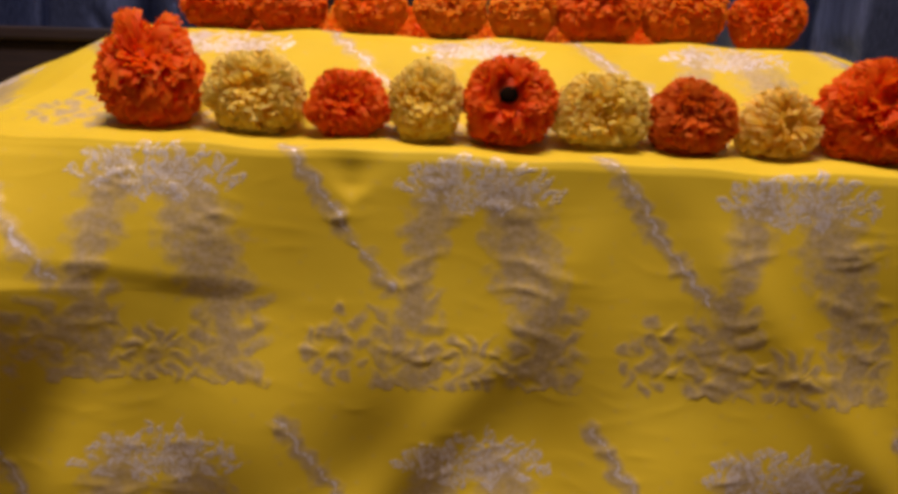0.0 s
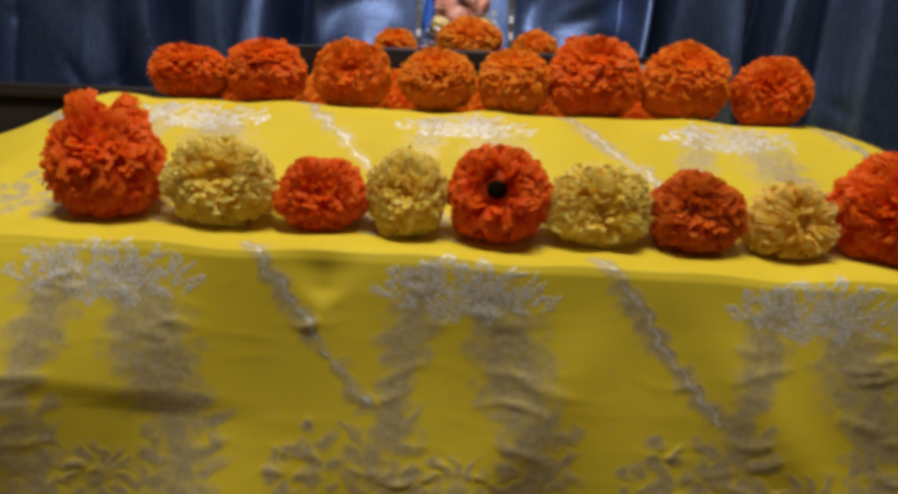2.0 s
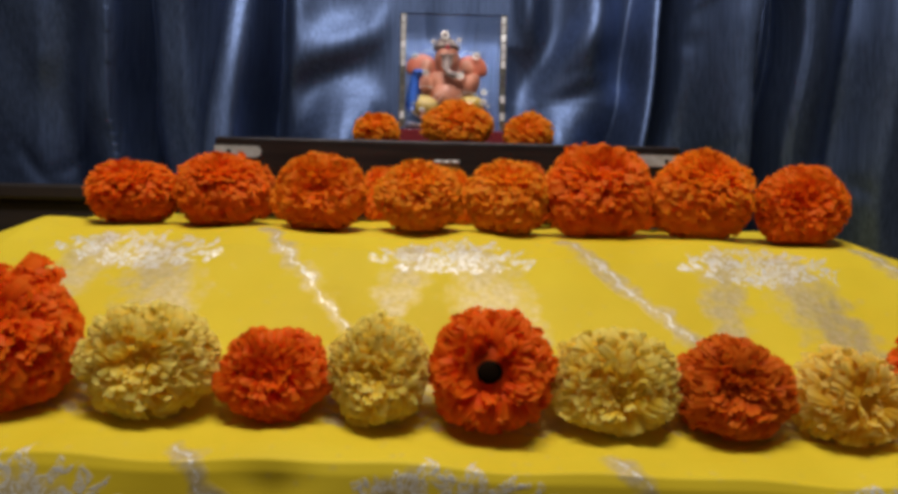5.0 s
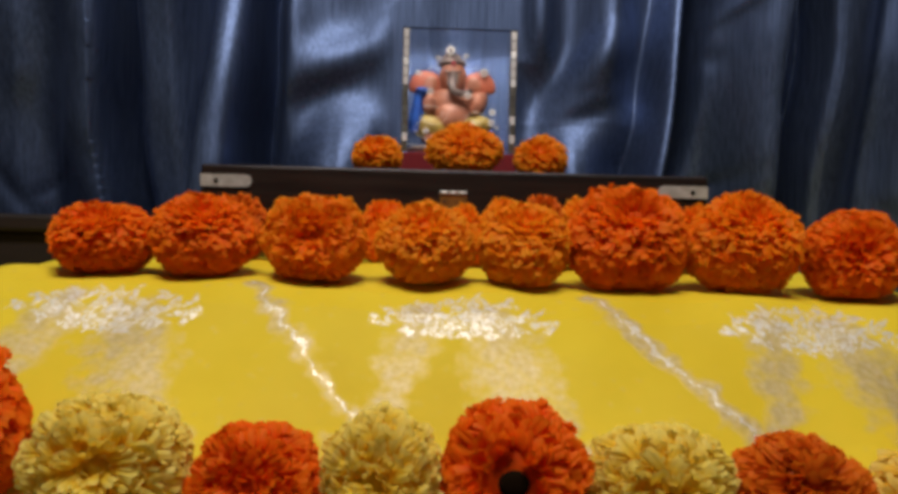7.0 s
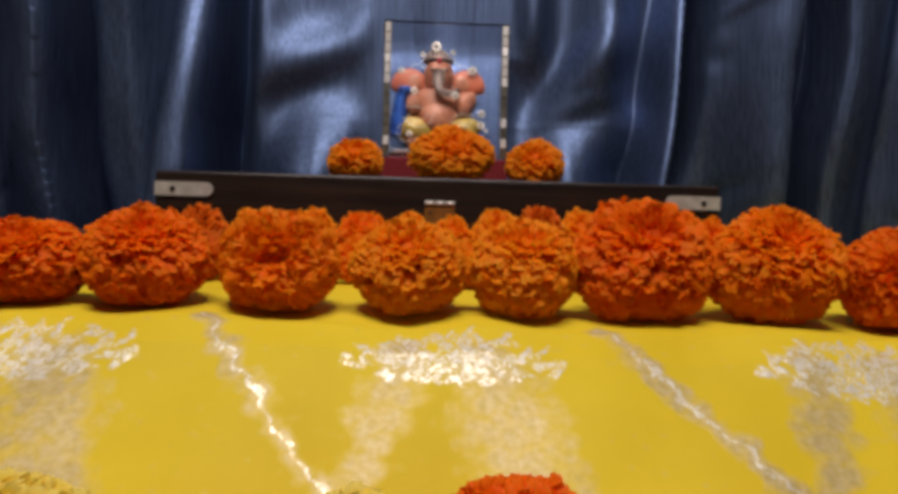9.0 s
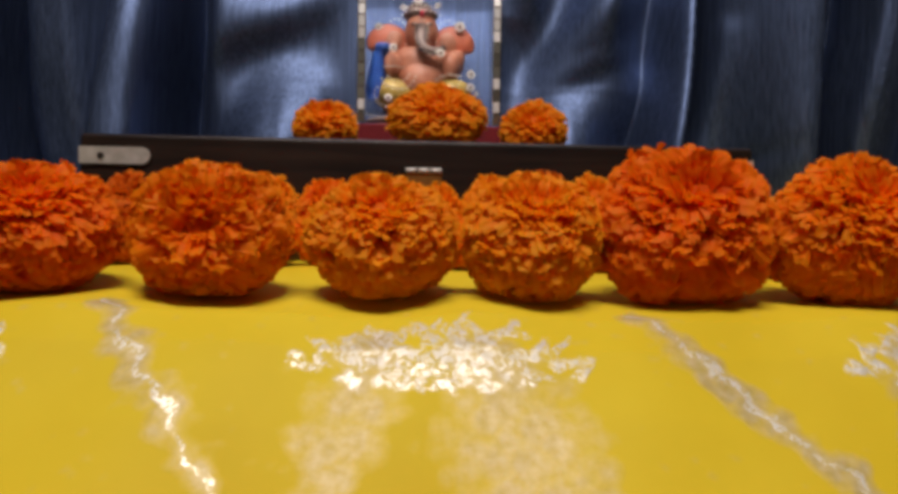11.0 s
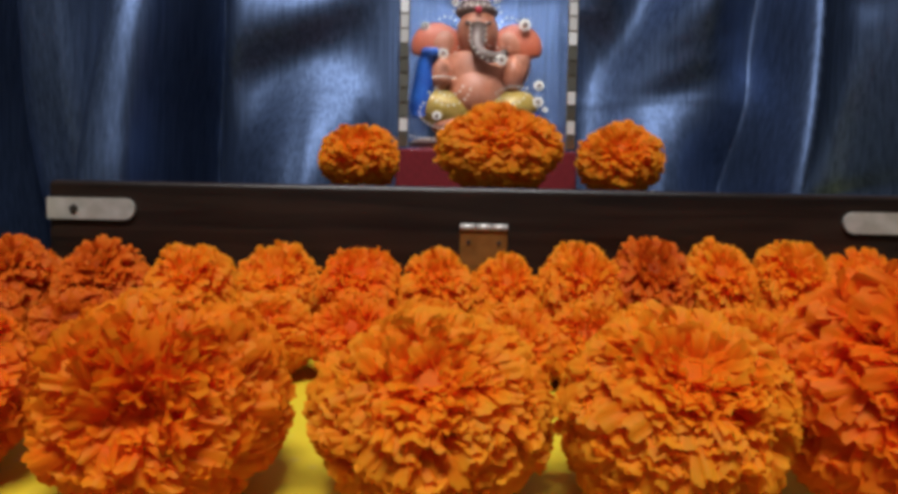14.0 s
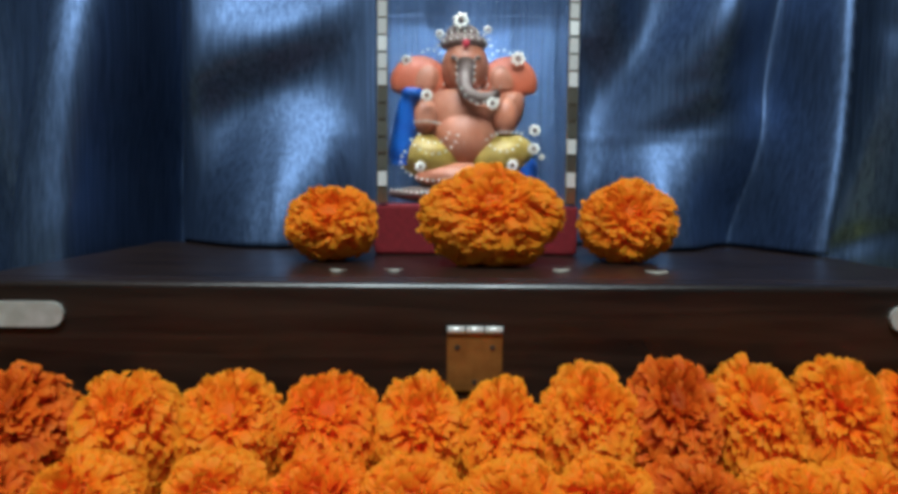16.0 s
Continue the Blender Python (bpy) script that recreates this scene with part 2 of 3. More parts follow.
def grid_mesh(name, P, material):
    """A smooth mesh from an array of rows and columns of points."""
    h, w = P.shape[:2]
    i = np.arange(h * w).reshape(h, w)
    quads = np.stack([i[:-1, :-1], i[:-1, 1:], i[1:, 1:], i[1:, :-1]], -1).reshape(-1, 4)
    me = bpy.data.meshes.new(name)
    me.from_pydata(P.reshape(-1, 3).tolist(), [], quads.tolist())
    me.materials.append(material)
    me.polygons.foreach_set("use_smooth", [True] * len(me.polygons))
    return me


def soft_step(a, b, x):
    t = np.clip((x - a) / (b - a), 0, 1)
    return t * t * (3 - 2 * t)


# ---- the room ----
def slab(name, x0, x1, y0, y1, z0, z1, material, label, category):
    ob = new(name, mesh_of(name, box_bm(x0, x1, y0, y1, z0, z1), material))
    return tagged(ob, label, category, kind="structure")


slab("floor", -1.9, 1.9, -1.9, 1.4, -0.1, 0, FLOOR, "dark brown floor of the room", "floor")
slab("ceiling", -1.9, 1.9, -1.9, 1.4, 2.6, 2.7, CEIL, "plain white ceiling over the shrine", "ceiling")
# unseen walls, added to hold back fill light and darken the satin's reflections
slab("wall_north", -1.9, 1.9, 1.3, 1.4, 0, 2.6, DARK_WALL, "unseen dark wall added behind the blue curtain", "wall")
slab("wall_south", -1.9, 1.9, -1.3, -1.2, 0, 2.6, PALER_WALL, "unseen paler wall added facing the shrine to set its fill light", "wall")
slab("wall_west", -1.9, -1.8, -1.8, 1.3, 0, 2.6, DARK_WALL, "unseen dark side wall added to keep the curtain folds black", "wall")
slab("wall_east", 1.8, 1.9, -1.8, 1.3, 0, 2.6, DARK_WALL, "unseen dark side wall added to keep the curtain folds black", "wall")


# ---- the curtain ----
def spot(x, z, cx, cz, a, b, turn):
    """A soft oval patch, 0 to 1, round (cx, cz) with the half sizes a and b, its long side turned up by degrees."""
    c, s = math.cos(radians(turn)), math.sin(radians(turn))
    dx, dz = x - cx, z - cz
    return np.exp(-((dx * c + dz * s) / a) ** 2 - ((-dx * s + dz * c) / b) ** 2)


def curtain():
    across = np.concatenate([np.linspace(-1.25, -0.62, 80)[:-1], np.linspace(-0.62, 0.62, 760)[:-1], np.linspace(0.62, 1.25, 80)])
    nx, nz = len(across), 420
    x = across[None, :].repeat(nz, 0)
    z = np.concatenate([np.linspace(0.0, 0.58, 60)[:-1], np.linspace(0.58, 1.08, 280)[:-1], np.linspace(1.08, 2.2, 82)])[:, None].repeat(nx, 1)
    low = z - 0.72
    # slack of the middle: places where the cloth leans back (faces up) or forward (faces down)
    lean = np.zeros_like(x)
    for cx, cz, a, b, turn, k in [(-0.125, 0.925, 0.055, 0.026, 20, 0.55), (-0.060, 0.955, 0.05, 0.03, 30, 0.30), (-0.080, 0.822, 0.055, 0.034, 15, 0.32),
                                  (0.175, 0.888, 0.052, 0.015, 52, 0.75), (0.205, 0.935, 0.04, 0.014, 35, 0.30), (0.262, 0.850, 0.020, 0.020, 30, 0.55), (0.160, 0.805, 0.055, 0.028, -8, 0.25), (0.03, 0.86, 0.05, 0.08, 0, 0.36)]:
        lean += k * spot(x, z, cx, cz, a, b, turn)
    for cx, cz, a, b, turn, k in [(-0.140, 0.873, 0.095, 0.017, 24, 0.80), (-0.205, 0.800, 0.030, 0.050, -20, 0.75), (-0.215, 0.90, 0.018, 0.09, 0, 0.35), (0.128, 0.910, 0.024, 0.045, 25, 0.75),
                                  (0.232, 0.895, 0.050, 0.022, 38, 0.80), (0.200, 0.843, 0.055, 0.012, 22, 0.75), (0.235, 0.790, 0.045, 0.045, -25, 0.85)]:
        lean -= k * spot(x, z, cx, cz, a, b, turn)
    mid = soft_step(-0.25, -0.16, x) * (1 - soft_step(0.21, 0.31, x))
    lean *= 0.80
    lean += 0.07 * (np.exp(-((z - 0.829) / 0.003) ** 2) - np.exp(-((z - 0.822) / 0.003) ** 2)) * soft_step(-0.19, -0.10, x)
    steps = np.diff(z, axis=0, prepend=0.0)
    slack = np.cumsum(lean * mid * steps, axis=0)
    slack -= slack[-1:] * soft_step(0.5, 1.4, z)
    away = np.abs(x - 0.031)
    y = 1.030 + slack - 0.010 * mid * np.cos((x - 0.03) * 9)
    # pleats: place at z 0.72, lean, half width of the face, depth, width of the flank before and after it, hollow before and after it
    for c, k, w, d, fl, fr, hl, hr in [(-0.271, 0.10, 0.017, 0.082, 0.016, 0.022, 0.025, 0.060), (-0.398, -0.04, 0.006, 0.060, 0.085, 0.014, 0.0, 0.045), (-0.560, 0.05, 0.04, 0.030, 0.05, 0.06, 0.01, 0.0),
                                       (-0.74, 0.02, 0.03, 0.05, 0.05, 0.05, 0.03, 0.03), (-0.95, 0.0, 0.03, 0.05, 0.05, 0.05, 0.03, 0.03),
                                       (0.276, 0.12, 0.0035, 0.075, 0.030, 0.018, 0.0, 0.060), (0.420, 0.02, 0.004, 0.062, 0.075, 0.010, 0.0, 0.05), (0.480, 0.02, 0.008, 0.060, 0.014, 0.10, 0.02, 0.0),
                                       (0.66, 0.0, 0.04, 0.045, 0.06, 0.06, 0.02, 0.03)]:
        s = x - c - k * np.clip(low, -0.4, 0.5) - 0.004 * np.sin(z * 13 + c * 30) - 0.002 * np.sin(z * 31 + c * 50)
        f = np.where(s < 0, fl, fr)
        y -= d * (np.clip(1.25 - 2.8 * low, 0.5, 1.6) if -0.3 < c < 0.3 else 1.0) * (1 - soft_step(0, 1, (np.abs(s) - w) / f))
        y += np.where(s < 0, hl, hr) * np.exp(-((np.abs(s) - w - f) / (0.5 * f + 0.006)) ** 2)
    # the outer folds hang a little forward at the top
    y -= 0.16 * np.clip(low, -0.3, 0.4) * (1 - soft_step(-0.335, -0.300, x) * (1 - soft_step(0.315, 0.345, x)))
    # shallow dents of the outer folds
    rng = np.random.RandomState(4)
    for _ in range(70):
        cx, cz = rng.uniform(-0.75, 0.75), rng.uniform(0.5, 1.1)
        if -0.24 < cx < 0.27:
            continue
        y += rng.choice([-1, 1]) * rng.uniform(0.001, 0.0045) * spot(x, z, cx, cz, rng.uniform(0.015, 0.05), rng.uniform(0.008, 0.02), rng.uniform(20, 80) * rng.choice([-1, 1]))
    for _ in range(12):
        fx, fz, ph = rng.uniform(20, 60), rng.uniform(8, 40), rng.uniform(0, 6.3)
        y += 0.0005 * np.sin(x * fx + z * fz * rng.choice([-1, 1]) + ph)
    # the foot spreads forward over the box beside the case, and stays behind the case
    y -= 0.050 * soft_step(0.085, 0.15, away) * soft_step(-0.225, -0.13, x) * (1 - soft_step(0.19, 0.26, x)) * (1 - soft_step(0.72, 0.87, z))
    behind = 1 - soft_step(0.074, 0.115, away)
    y += behind * (np.maximum(y, 1.030) - y)
    y = 0.938 + 0.008 * np.log1p(np.exp(np.clip((y - 0.938) / 0.008, -30, 30)))
    # on the box the hem lies flat and runs back, then falls behind it
    over = soft_step(-0.232, -0.226, x) * (1 - soft_step(0.279, 0.285, x))
    under = np.maximum(0, 0.7412 - z)
    foot = y[np.argmin(np.abs(z[:, 0] - 0.7412))][None, :]
    over = over * (1 - soft_step(1.036, 1.044, foot))
    flat_y = np.where(under > 0, foot + (1.045 - foot) * np.clip(under / 0.12, 0, 1), y)
    flat_z = np.where(under > 0, 0.7412 - np.maximum(0, under - 0.12), z)
    y, z = y + over * (flat_y - y), np.maximum(z + over * (flat_z - z), 0.001)
    ob = new("curtain", grid_mesh("curtain", np.stack([x, y, z], -1), SATIN))
    mod = ob.modifiers.new("thickness", "SOLIDIFY")
    mod.thickness, mod.offset = 0.0012, 1.0
    return tagged(ob, "dark blue shiny satin curtain hanging in loose folds", "curtain")


curtain()


# ---- the yellow cloth over the stepped stand ----
PROFILE = np.array([(0.438, 0.002), (0.4385, 0.15), (0.4385, 0.30), (0.4385, 0.42), (0.4380, 0.485), (0.4370, 0.5155), (0.4385, 0.521), (0.450, 0.5255), (0.475, 0.532),
                    (0.500, 0.545), (0.525, 0.566), (0.560, 0.601), (0.585, 0.6235), (0.602, 0.6345), (0.625, 0.639), (0.66, 0.642), (0.70, 0.6445), (0.76, 0.6495), (0.80, 0.652), (0.90, 0.652), (1.03, 0.652)])
ARC = np.concatenate([[0], np.cumsum(np.hypot(*np.diff(PROFILE, axis=0).T))])
RIDGE = float(np.interp(0.602, PROFILE[:, 0], ARC))


def cloth_z(x, y):
    """The height of the cloth's upper side at a place on the steps."""
    z = np.interp(y, PROFILE[6:, 0], PROFILE[6:, 1])
    z = z - 0.014 * (x - 0.03) * (1 - soft_step(0.5, 0.62, y)) - 0.010 * (x - 0.03)
    d = np.maximum(0, np.abs(x - 0.03) - 0.315 - 0.06 * (1 - soft_step(0.46, 0.6, y)))
    return z - 0.34 * d - 0.9 * d * d * (d > 0)


def motif(u, v):
    """How far a place of the cloth lies within a matt motif and within a silver sprig, 0 to 1: u across, v down from the ridge."""
    u = u + 0.0020 * np.sin(v * 190 + 3 * np.sin(u * 70)) + 0.0014 * np.sin(v * 420 + u * 150)
    v = v + 0.0020 * np.sin(u * 230 + 2 * np.sin(v * 90)) + 0.0012 * np.sin(u * 510 - v * 160)
    row = np.floor((v + 0.03) / 0.198)
    q = v - row * 0.198
    p = (u - 0.012 + 0.11) % 0.22 - 0.11
    best, bright = np.zeros_like(u), np.zeros_like(u)

    def blob(cx, cv, a, b, turn, into=best):
        c, s = math.cos(radians(turn)), math.sin(radians(turn))
        for k in (-0.22, 0, 0.22):
            dx, dv = p - cx - k, q - cv
            d = np.hypot((dx * c + dv * s) / a, (-dx * s + dv * c) / b)
            np.maximum(into, np.clip(0.5 + (1 - d) * 0.9, 0, 1), out=into)

    # two hanging lobes with scalloped rims
    for i in range(8):
        f = i / 7
        blob(-0.012 - 0.020 * f, 0.022 + 0.085 * f, 0.0125 + 0.004 * math.sin(f * 5), 0.012, 14)
        blob(0.030 + 0.028 * f, 0.026 + 0.082 * f, 0.0150 + 0.010 * math.sin(f * 3.1), 0.013, -20)
    # the slanting stem
    for i in range(14):
        f = i / 13
        cx, cv = 0.100 + 0.062 * f + 0.012 * f * f, -0.002 + 0.098 * f
        blob(cx, cv, 0.0068, 0.0075, -30)
        blob(cx + 0.001, cv, 0.0014, 0.0066, -34, bright)
    # sprigs: feathers of thin leaf strokes that fan out over the lobes
    for i in range(22):
        f = i / 21 * 2 - 1
        a = 66 * f
        for k in range(3):
            r = 0.010 + 0.0105 * k + 0.002 * math.sin(i * 2.7)
            blob(0.014 + 1.85 * r * math.sin(radians(a)), 0.042 - 1.05 * r * math.cos(radians(a)) + 0.003 * math.sin(i * 1.9), 0.0021 + 0.0006 * (i % 2), 0.0064, a + 24 * (-1) ** (i + k), bright)
    # vines of leaves that run on downwards from both lobes, with a scroll and a rosette between
    for i in range(13):
        turn = 40 * (-1) ** i
        blob(-0.034 + 0.008 * math.sin(i * 1.3), 0.104 + 0.0078 * i, 0.0105, 0.0088 + 0.002 * math.sin(i), turn)
        blob(-0.034 + 0.017 * (-1) ** i, 0.108 + 0.0078 * i, 0.0056, 0.0105, 55 * (-1) ** i)
        blob(0.062 + 0.007 * math.sin(i * 1.7 + 1), 0.104 + 0.0076 * i, 0.0112, 0.0090, -turn)
        blob(0.062 - 0.018 * (-1) ** i, 0.106 + 0.0076 * i, 0.0056, 0.0105, -55 * (-1) ** i)
    for i in range(16):
        a = i * 0.62
        r = 0.006 + 0.0014 * i
        blob(-0.086 + r * math.sin(a), 0.140 + r * math.cos(a), 0.0046, 0.0056, -math.degrees(a))
    for i in range(11):
        a = radians(i * 360 / 11)
        blob(0.012 + 0.017 * math.sin(a), 0.150 - 0.017 * math.cos(a), 0.0034, 0.0080, math.degrees(a))
    blob(0.012, 0.150, 0.0075, 0.0075, 0)
    cut = soft_step(-0.025, -0.012, v)
    return best * cut, bright * cut


def cloth():
    u = np.concatenate([np.linspace(-0.66, -0.42, 60)[:-1], np.linspace(-0.42, 0.46, 650)[:-1], np.linspace(0.46, 0.72, 60)])
    fine = np.concatenate([np.linspace(0, 0.27, 50)[:-1], np.linspace(0.27, 0.80, 420)[:-1], np.linspace(0.80, ARC[-1], 70)])
    nu, nv = len(u), len(fine)
    U, V = np.meshgrid(u, fine)
    yy = np.interp(V, ARC, PROFILE[:, 0])
    zz = np.interp(V, ARC, PROFILE[:, 1])
    hang = 1 - soft_step(ARC[5] - 0.01, ARC[6] + 0.006, V)
    top = cloth_z(U, np.maximum(yy, 0.4385))
    edge_drop = cloth_z(U, np.full_like(U, 0.4385)) - 0.521
    z = np.where(V >= ARC[6], top, np.maximum(zz + edge_drop * np.clip(zz / 0.5, 0, 1), 0.002))
    # folds of the hanging front, growing downwards
    low = np.clip((0.52 - zz) / 0.25, 0, 1) * hang
    y = yy + low * (0.006 * np.sin(U * 21 + 0.6 + 1.2 * np.sin(zz * 9)) + 0.005 * np.sin(U * 47 + zz * 14) + 0.004 * np.sin(U * 13 - zz * 37))
    # a crease across the upper left part, a tuck under the edge, and a slanting fold
    crease = 0.432 - 0.11 * (U + 0.25)
    y -= 0.0035 * hang * soft_step(crease - 0.008, crease + 0.010, zz) * (1 - soft_step(crease + 0.02, 0.53, zz)) * (1 - soft_step(-0.17, -0.08, U))
    y -= 0.055 * hang * (1 - soft_step(-0.36, -0.13, U)) * np.clip((0.522 - zz) / 0.10, 0, 1) * (0.25 + 0.75 * soft_step(0.30, 0.43, zz))
    tuck = np.exp(-((U + 0.062) / (0.003 + 0.5 * np.clip(zz - 0.485, 0, 0.03))) ** 2) * soft_step(0.484, 0.500, zz) * hang
    y += 0.004 * tuck
    woven, sprigs = motif(U, RIDGE - V)
    rng = np.random.RandomState(8)
    for _ in range(480):
        # small puckers beside the woven motifs
        cu, cv = rng.uniform(-0.5, 0.6), rng.uniform(0.16, ARC[5] - 0.012)
        a, b, h, k = rng.uniform(0.008, 0.022), rng.uniform(0.0022, 0.0045), rng.uniform(0.0002, 0.0008), rng.uniform(-16, 16)
        slant = rng.uniform(-0.25, 0.25)
        i0, i1 = np.searchsorted(u, (cu - 2.5 * a, cu + 2.5 * a))
        j0, j1 = np.searchsorted(fine, (cv - 0.03, cv + 0.03))
        p, q = U[j0:j1, i0:i1] - cu, V[j0:j1, i0:i1] - cv
        y[j0:j1, i0:i1] -= h * np.exp(-(p / a) ** 2 - ((q - k * p * p - slant * p) / b) ** 2) * hang[j0:j1, i0:i1] * (0.25 + 1.1 * woven[j0:j1, i0:i1])
    s = (U - 0.20) * 0.8 + (zz - 0.46) * 0.6
    y -= 0.010 * np.exp(-(s / 0.02) ** 2) * low
    s = (U - 0.085) * 0.8 - (zz - 0.44) * 0.6
    y -= 0.008 * np.exp(-(s / 0.022) ** 2) * low
    s = (U + 0.20) * 0.9 - (zz - 0.40) * 0.4
    y -= 0.007 * np.exp(-(s / 0.025) ** 2) * low
    # turn the front back at its ends
    d = np.maximum(0, np.abs(U - 0.03) - 0.33)
    y += hang * 0.9 * d * d / 0.2
    # slight unevenness of the top
    flat = 1 - hang
    z += flat * (0.0012 * np.sin(U * 38 + yy * 20) + 0.0010 * np.sin(U * 73 - yy * 55) + 0.0009 * np.sin(U * 17 + yy * 90))
    me = grid_mesh("draped_cloth", np.stack([U, y, z], -1), BROCADE)
    me.uv_layers.new(name="UVMap")
    loops = np.empty(len(me.loops), dtype=np.int32)
    me.loops.foreach_get("vertex_index", loops)
    uv = np.stack([U.ravel(), V.ravel()], -1)[loops]
    me.uv_layers[0].data.foreach_set("uv", uv.ravel().astype(np.float32))
    for name, values in zip(("motif", "sprig"), (woven, sprigs)):
        me.attributes.new(name, "FLOAT", "POINT").data.foreach_set("value", values.ravel().astype(np.float32))
    ob = new("draped_cloth", me)
    mod = ob.modifiers.new("thickness", "SOLIDIFY")
    mod.thickness, mod.offset = 0.0012, -1.0
    return tagged(ob, "yellow silk brocade cloth with silver motifs draped over steps", "cloth")


cloth()


# ---- the dark chest behind ----
chest = tagged(new("wooden_chest"), "low dark brown wooden chest standing before the curtain", "chest")
part("body", box_bm(-0.98, -0.285, 0.84, 0.985, 0.0, 0.668, 0.004), CHEST_WOOD, chest)
part("lid", box_bm(-0.99, -0.28, 0.832, 0.990, 0.668, 0.686, 0.004), CHEST_WOOD, chest)


# ---- the low wooden box with its fittings ----
def wooden_box():
    base = tagged(new("wooden_box"), "dark stained wooden box with pale metal plates and hinge", "box")
    x0, x1, y0, y1, z0, z1 = -0.2215, 0.2745, 0.812, 1.035, 0.6535, 0.7385
    part("front_panel", box_bm(x0, x1, y0, y0 + 0.016, z0, z1, 0.0034, 4), WOOD, base)
    part("back_panel", box_bm(x0, x1, y1 - 0.016, y1, z0, z1 - 0.0082, 0.0015), WOOD, base)
    part("side_panel", box_bm(x0, x0 + 0.016, y0 + 0.0165, y1 - 0.0165, z0, z1 - 0.0082, 0.0015), WOOD, base)
    part("side_panel", box_bm(x1 - 0.016, x1, y0 + 0.0165, y1 - 0.0165, z0, z1 - 0.0082, 0.0015), WOOD, base)
    part("bottom_panel", box_bm(x0 + 0.017, x1 - 0.017, y0 + 0.017, y1 - 0.017, z0 + 0.001, z0 + 0.01), WOOD, base)
    part("top_panel", box_bm(x0 - 0.001, x1 + 0.001, y0 + 0.0125, y1 + 0.001, z1 - 0.0081, z1 + 0.0003, 0.001, 2), WOOD, base)
    for side in (-1, 1):
        bm = bmesh.new()
        outer = x0 + 0.001 if side < 0 else x1 - 0.001
        inner = outer - side * 0.043
        pts = [(outer, 0.7165), (outer, 0.7285)]
        arc = [(inner - side * 0.006 * math.sin(a), 0.7225 + 0.006 * math.cos(a)) for a in np.linspace(0, math.pi, 9)]
        pts = pts + arc
        f = bm.faces.new([bm.verts.new((p, y0 - 0.0022, q)) for p, q in pts])
        ex = bmesh.ops.extrude_face_region(bm, geom=[f])
        bmesh.ops.translate(bm, verts=[g for g in ex["geom"] if isinstance(g, bmesh.types.BMVert)], vec=(0, 0.0024, 0))
        bmesh.ops.recalc_face_normals(bm, faces=bm.faces)
        plate = part("metal_plate", bm, PLATE, base, "pale worn metal plate with a rounded end")
        bm = bmesh.new()
        bmesh.ops.create_cone(bm, cap_ends=True, segments=14, radius1=0.0026, radius2=0.0020, depth=0.0012, matrix=Matrix.Translation((outer - side * 0.015, y0 - 0.0026, 0.7222)) @ Matrix.Rotation(radians(90), 4, "X"))
        part("screw", bm, SCREW, plate)
    # hinge: three knuckles and a leaf with two screws
    hx0, hx1 = 0.0105, 0.0375
    hinge = part("hinge_leaf", box_bm(hx0, hx1, y0 - 0.0016, y0 + 0.0004, 0.6855, 0.7150, 0.0009), BRASS, base, "brownish brass hinge leaf")
    third = (hx1 - hx0) / 3
    for i in range(3):
        bm = bmesh.new()
        bmesh.ops.create_cone(bm, cap_ends=True, segments=16, radius1=0.0019, radius2=0.0019, depth=third - 0.0006, matrix=Matrix.Translation((hx0 + third * (i + 0.5), y0 - 0.0016, 0.7160)) @ Matrix.Rotation(radians(90), 4, "Y"))
        part("hinge_knuckle", bm, KNUCKLE, hinge, "bright steel hinge knuckle", True)
    for hx, hz in ((hx0 + 0.005, 0.7075), (hx1 - 0.005, 0.7075), ((hx0 + hx1) / 2, 0.6905)):
        bm = bmesh.new()
        bmesh.ops.create_cone(bm, cap_ends=True, segments=12, radius1=0.0014, radius2=0.0011, depth=0.0008, matrix=Matrix.Translation((hx, y0 - 0.0018, hz)) @ Matrix.Rotation(radians(90), 4, "X"))
        part("screw", bm, SCREW, hinge)


wooden_box()
TOP = 0.7388


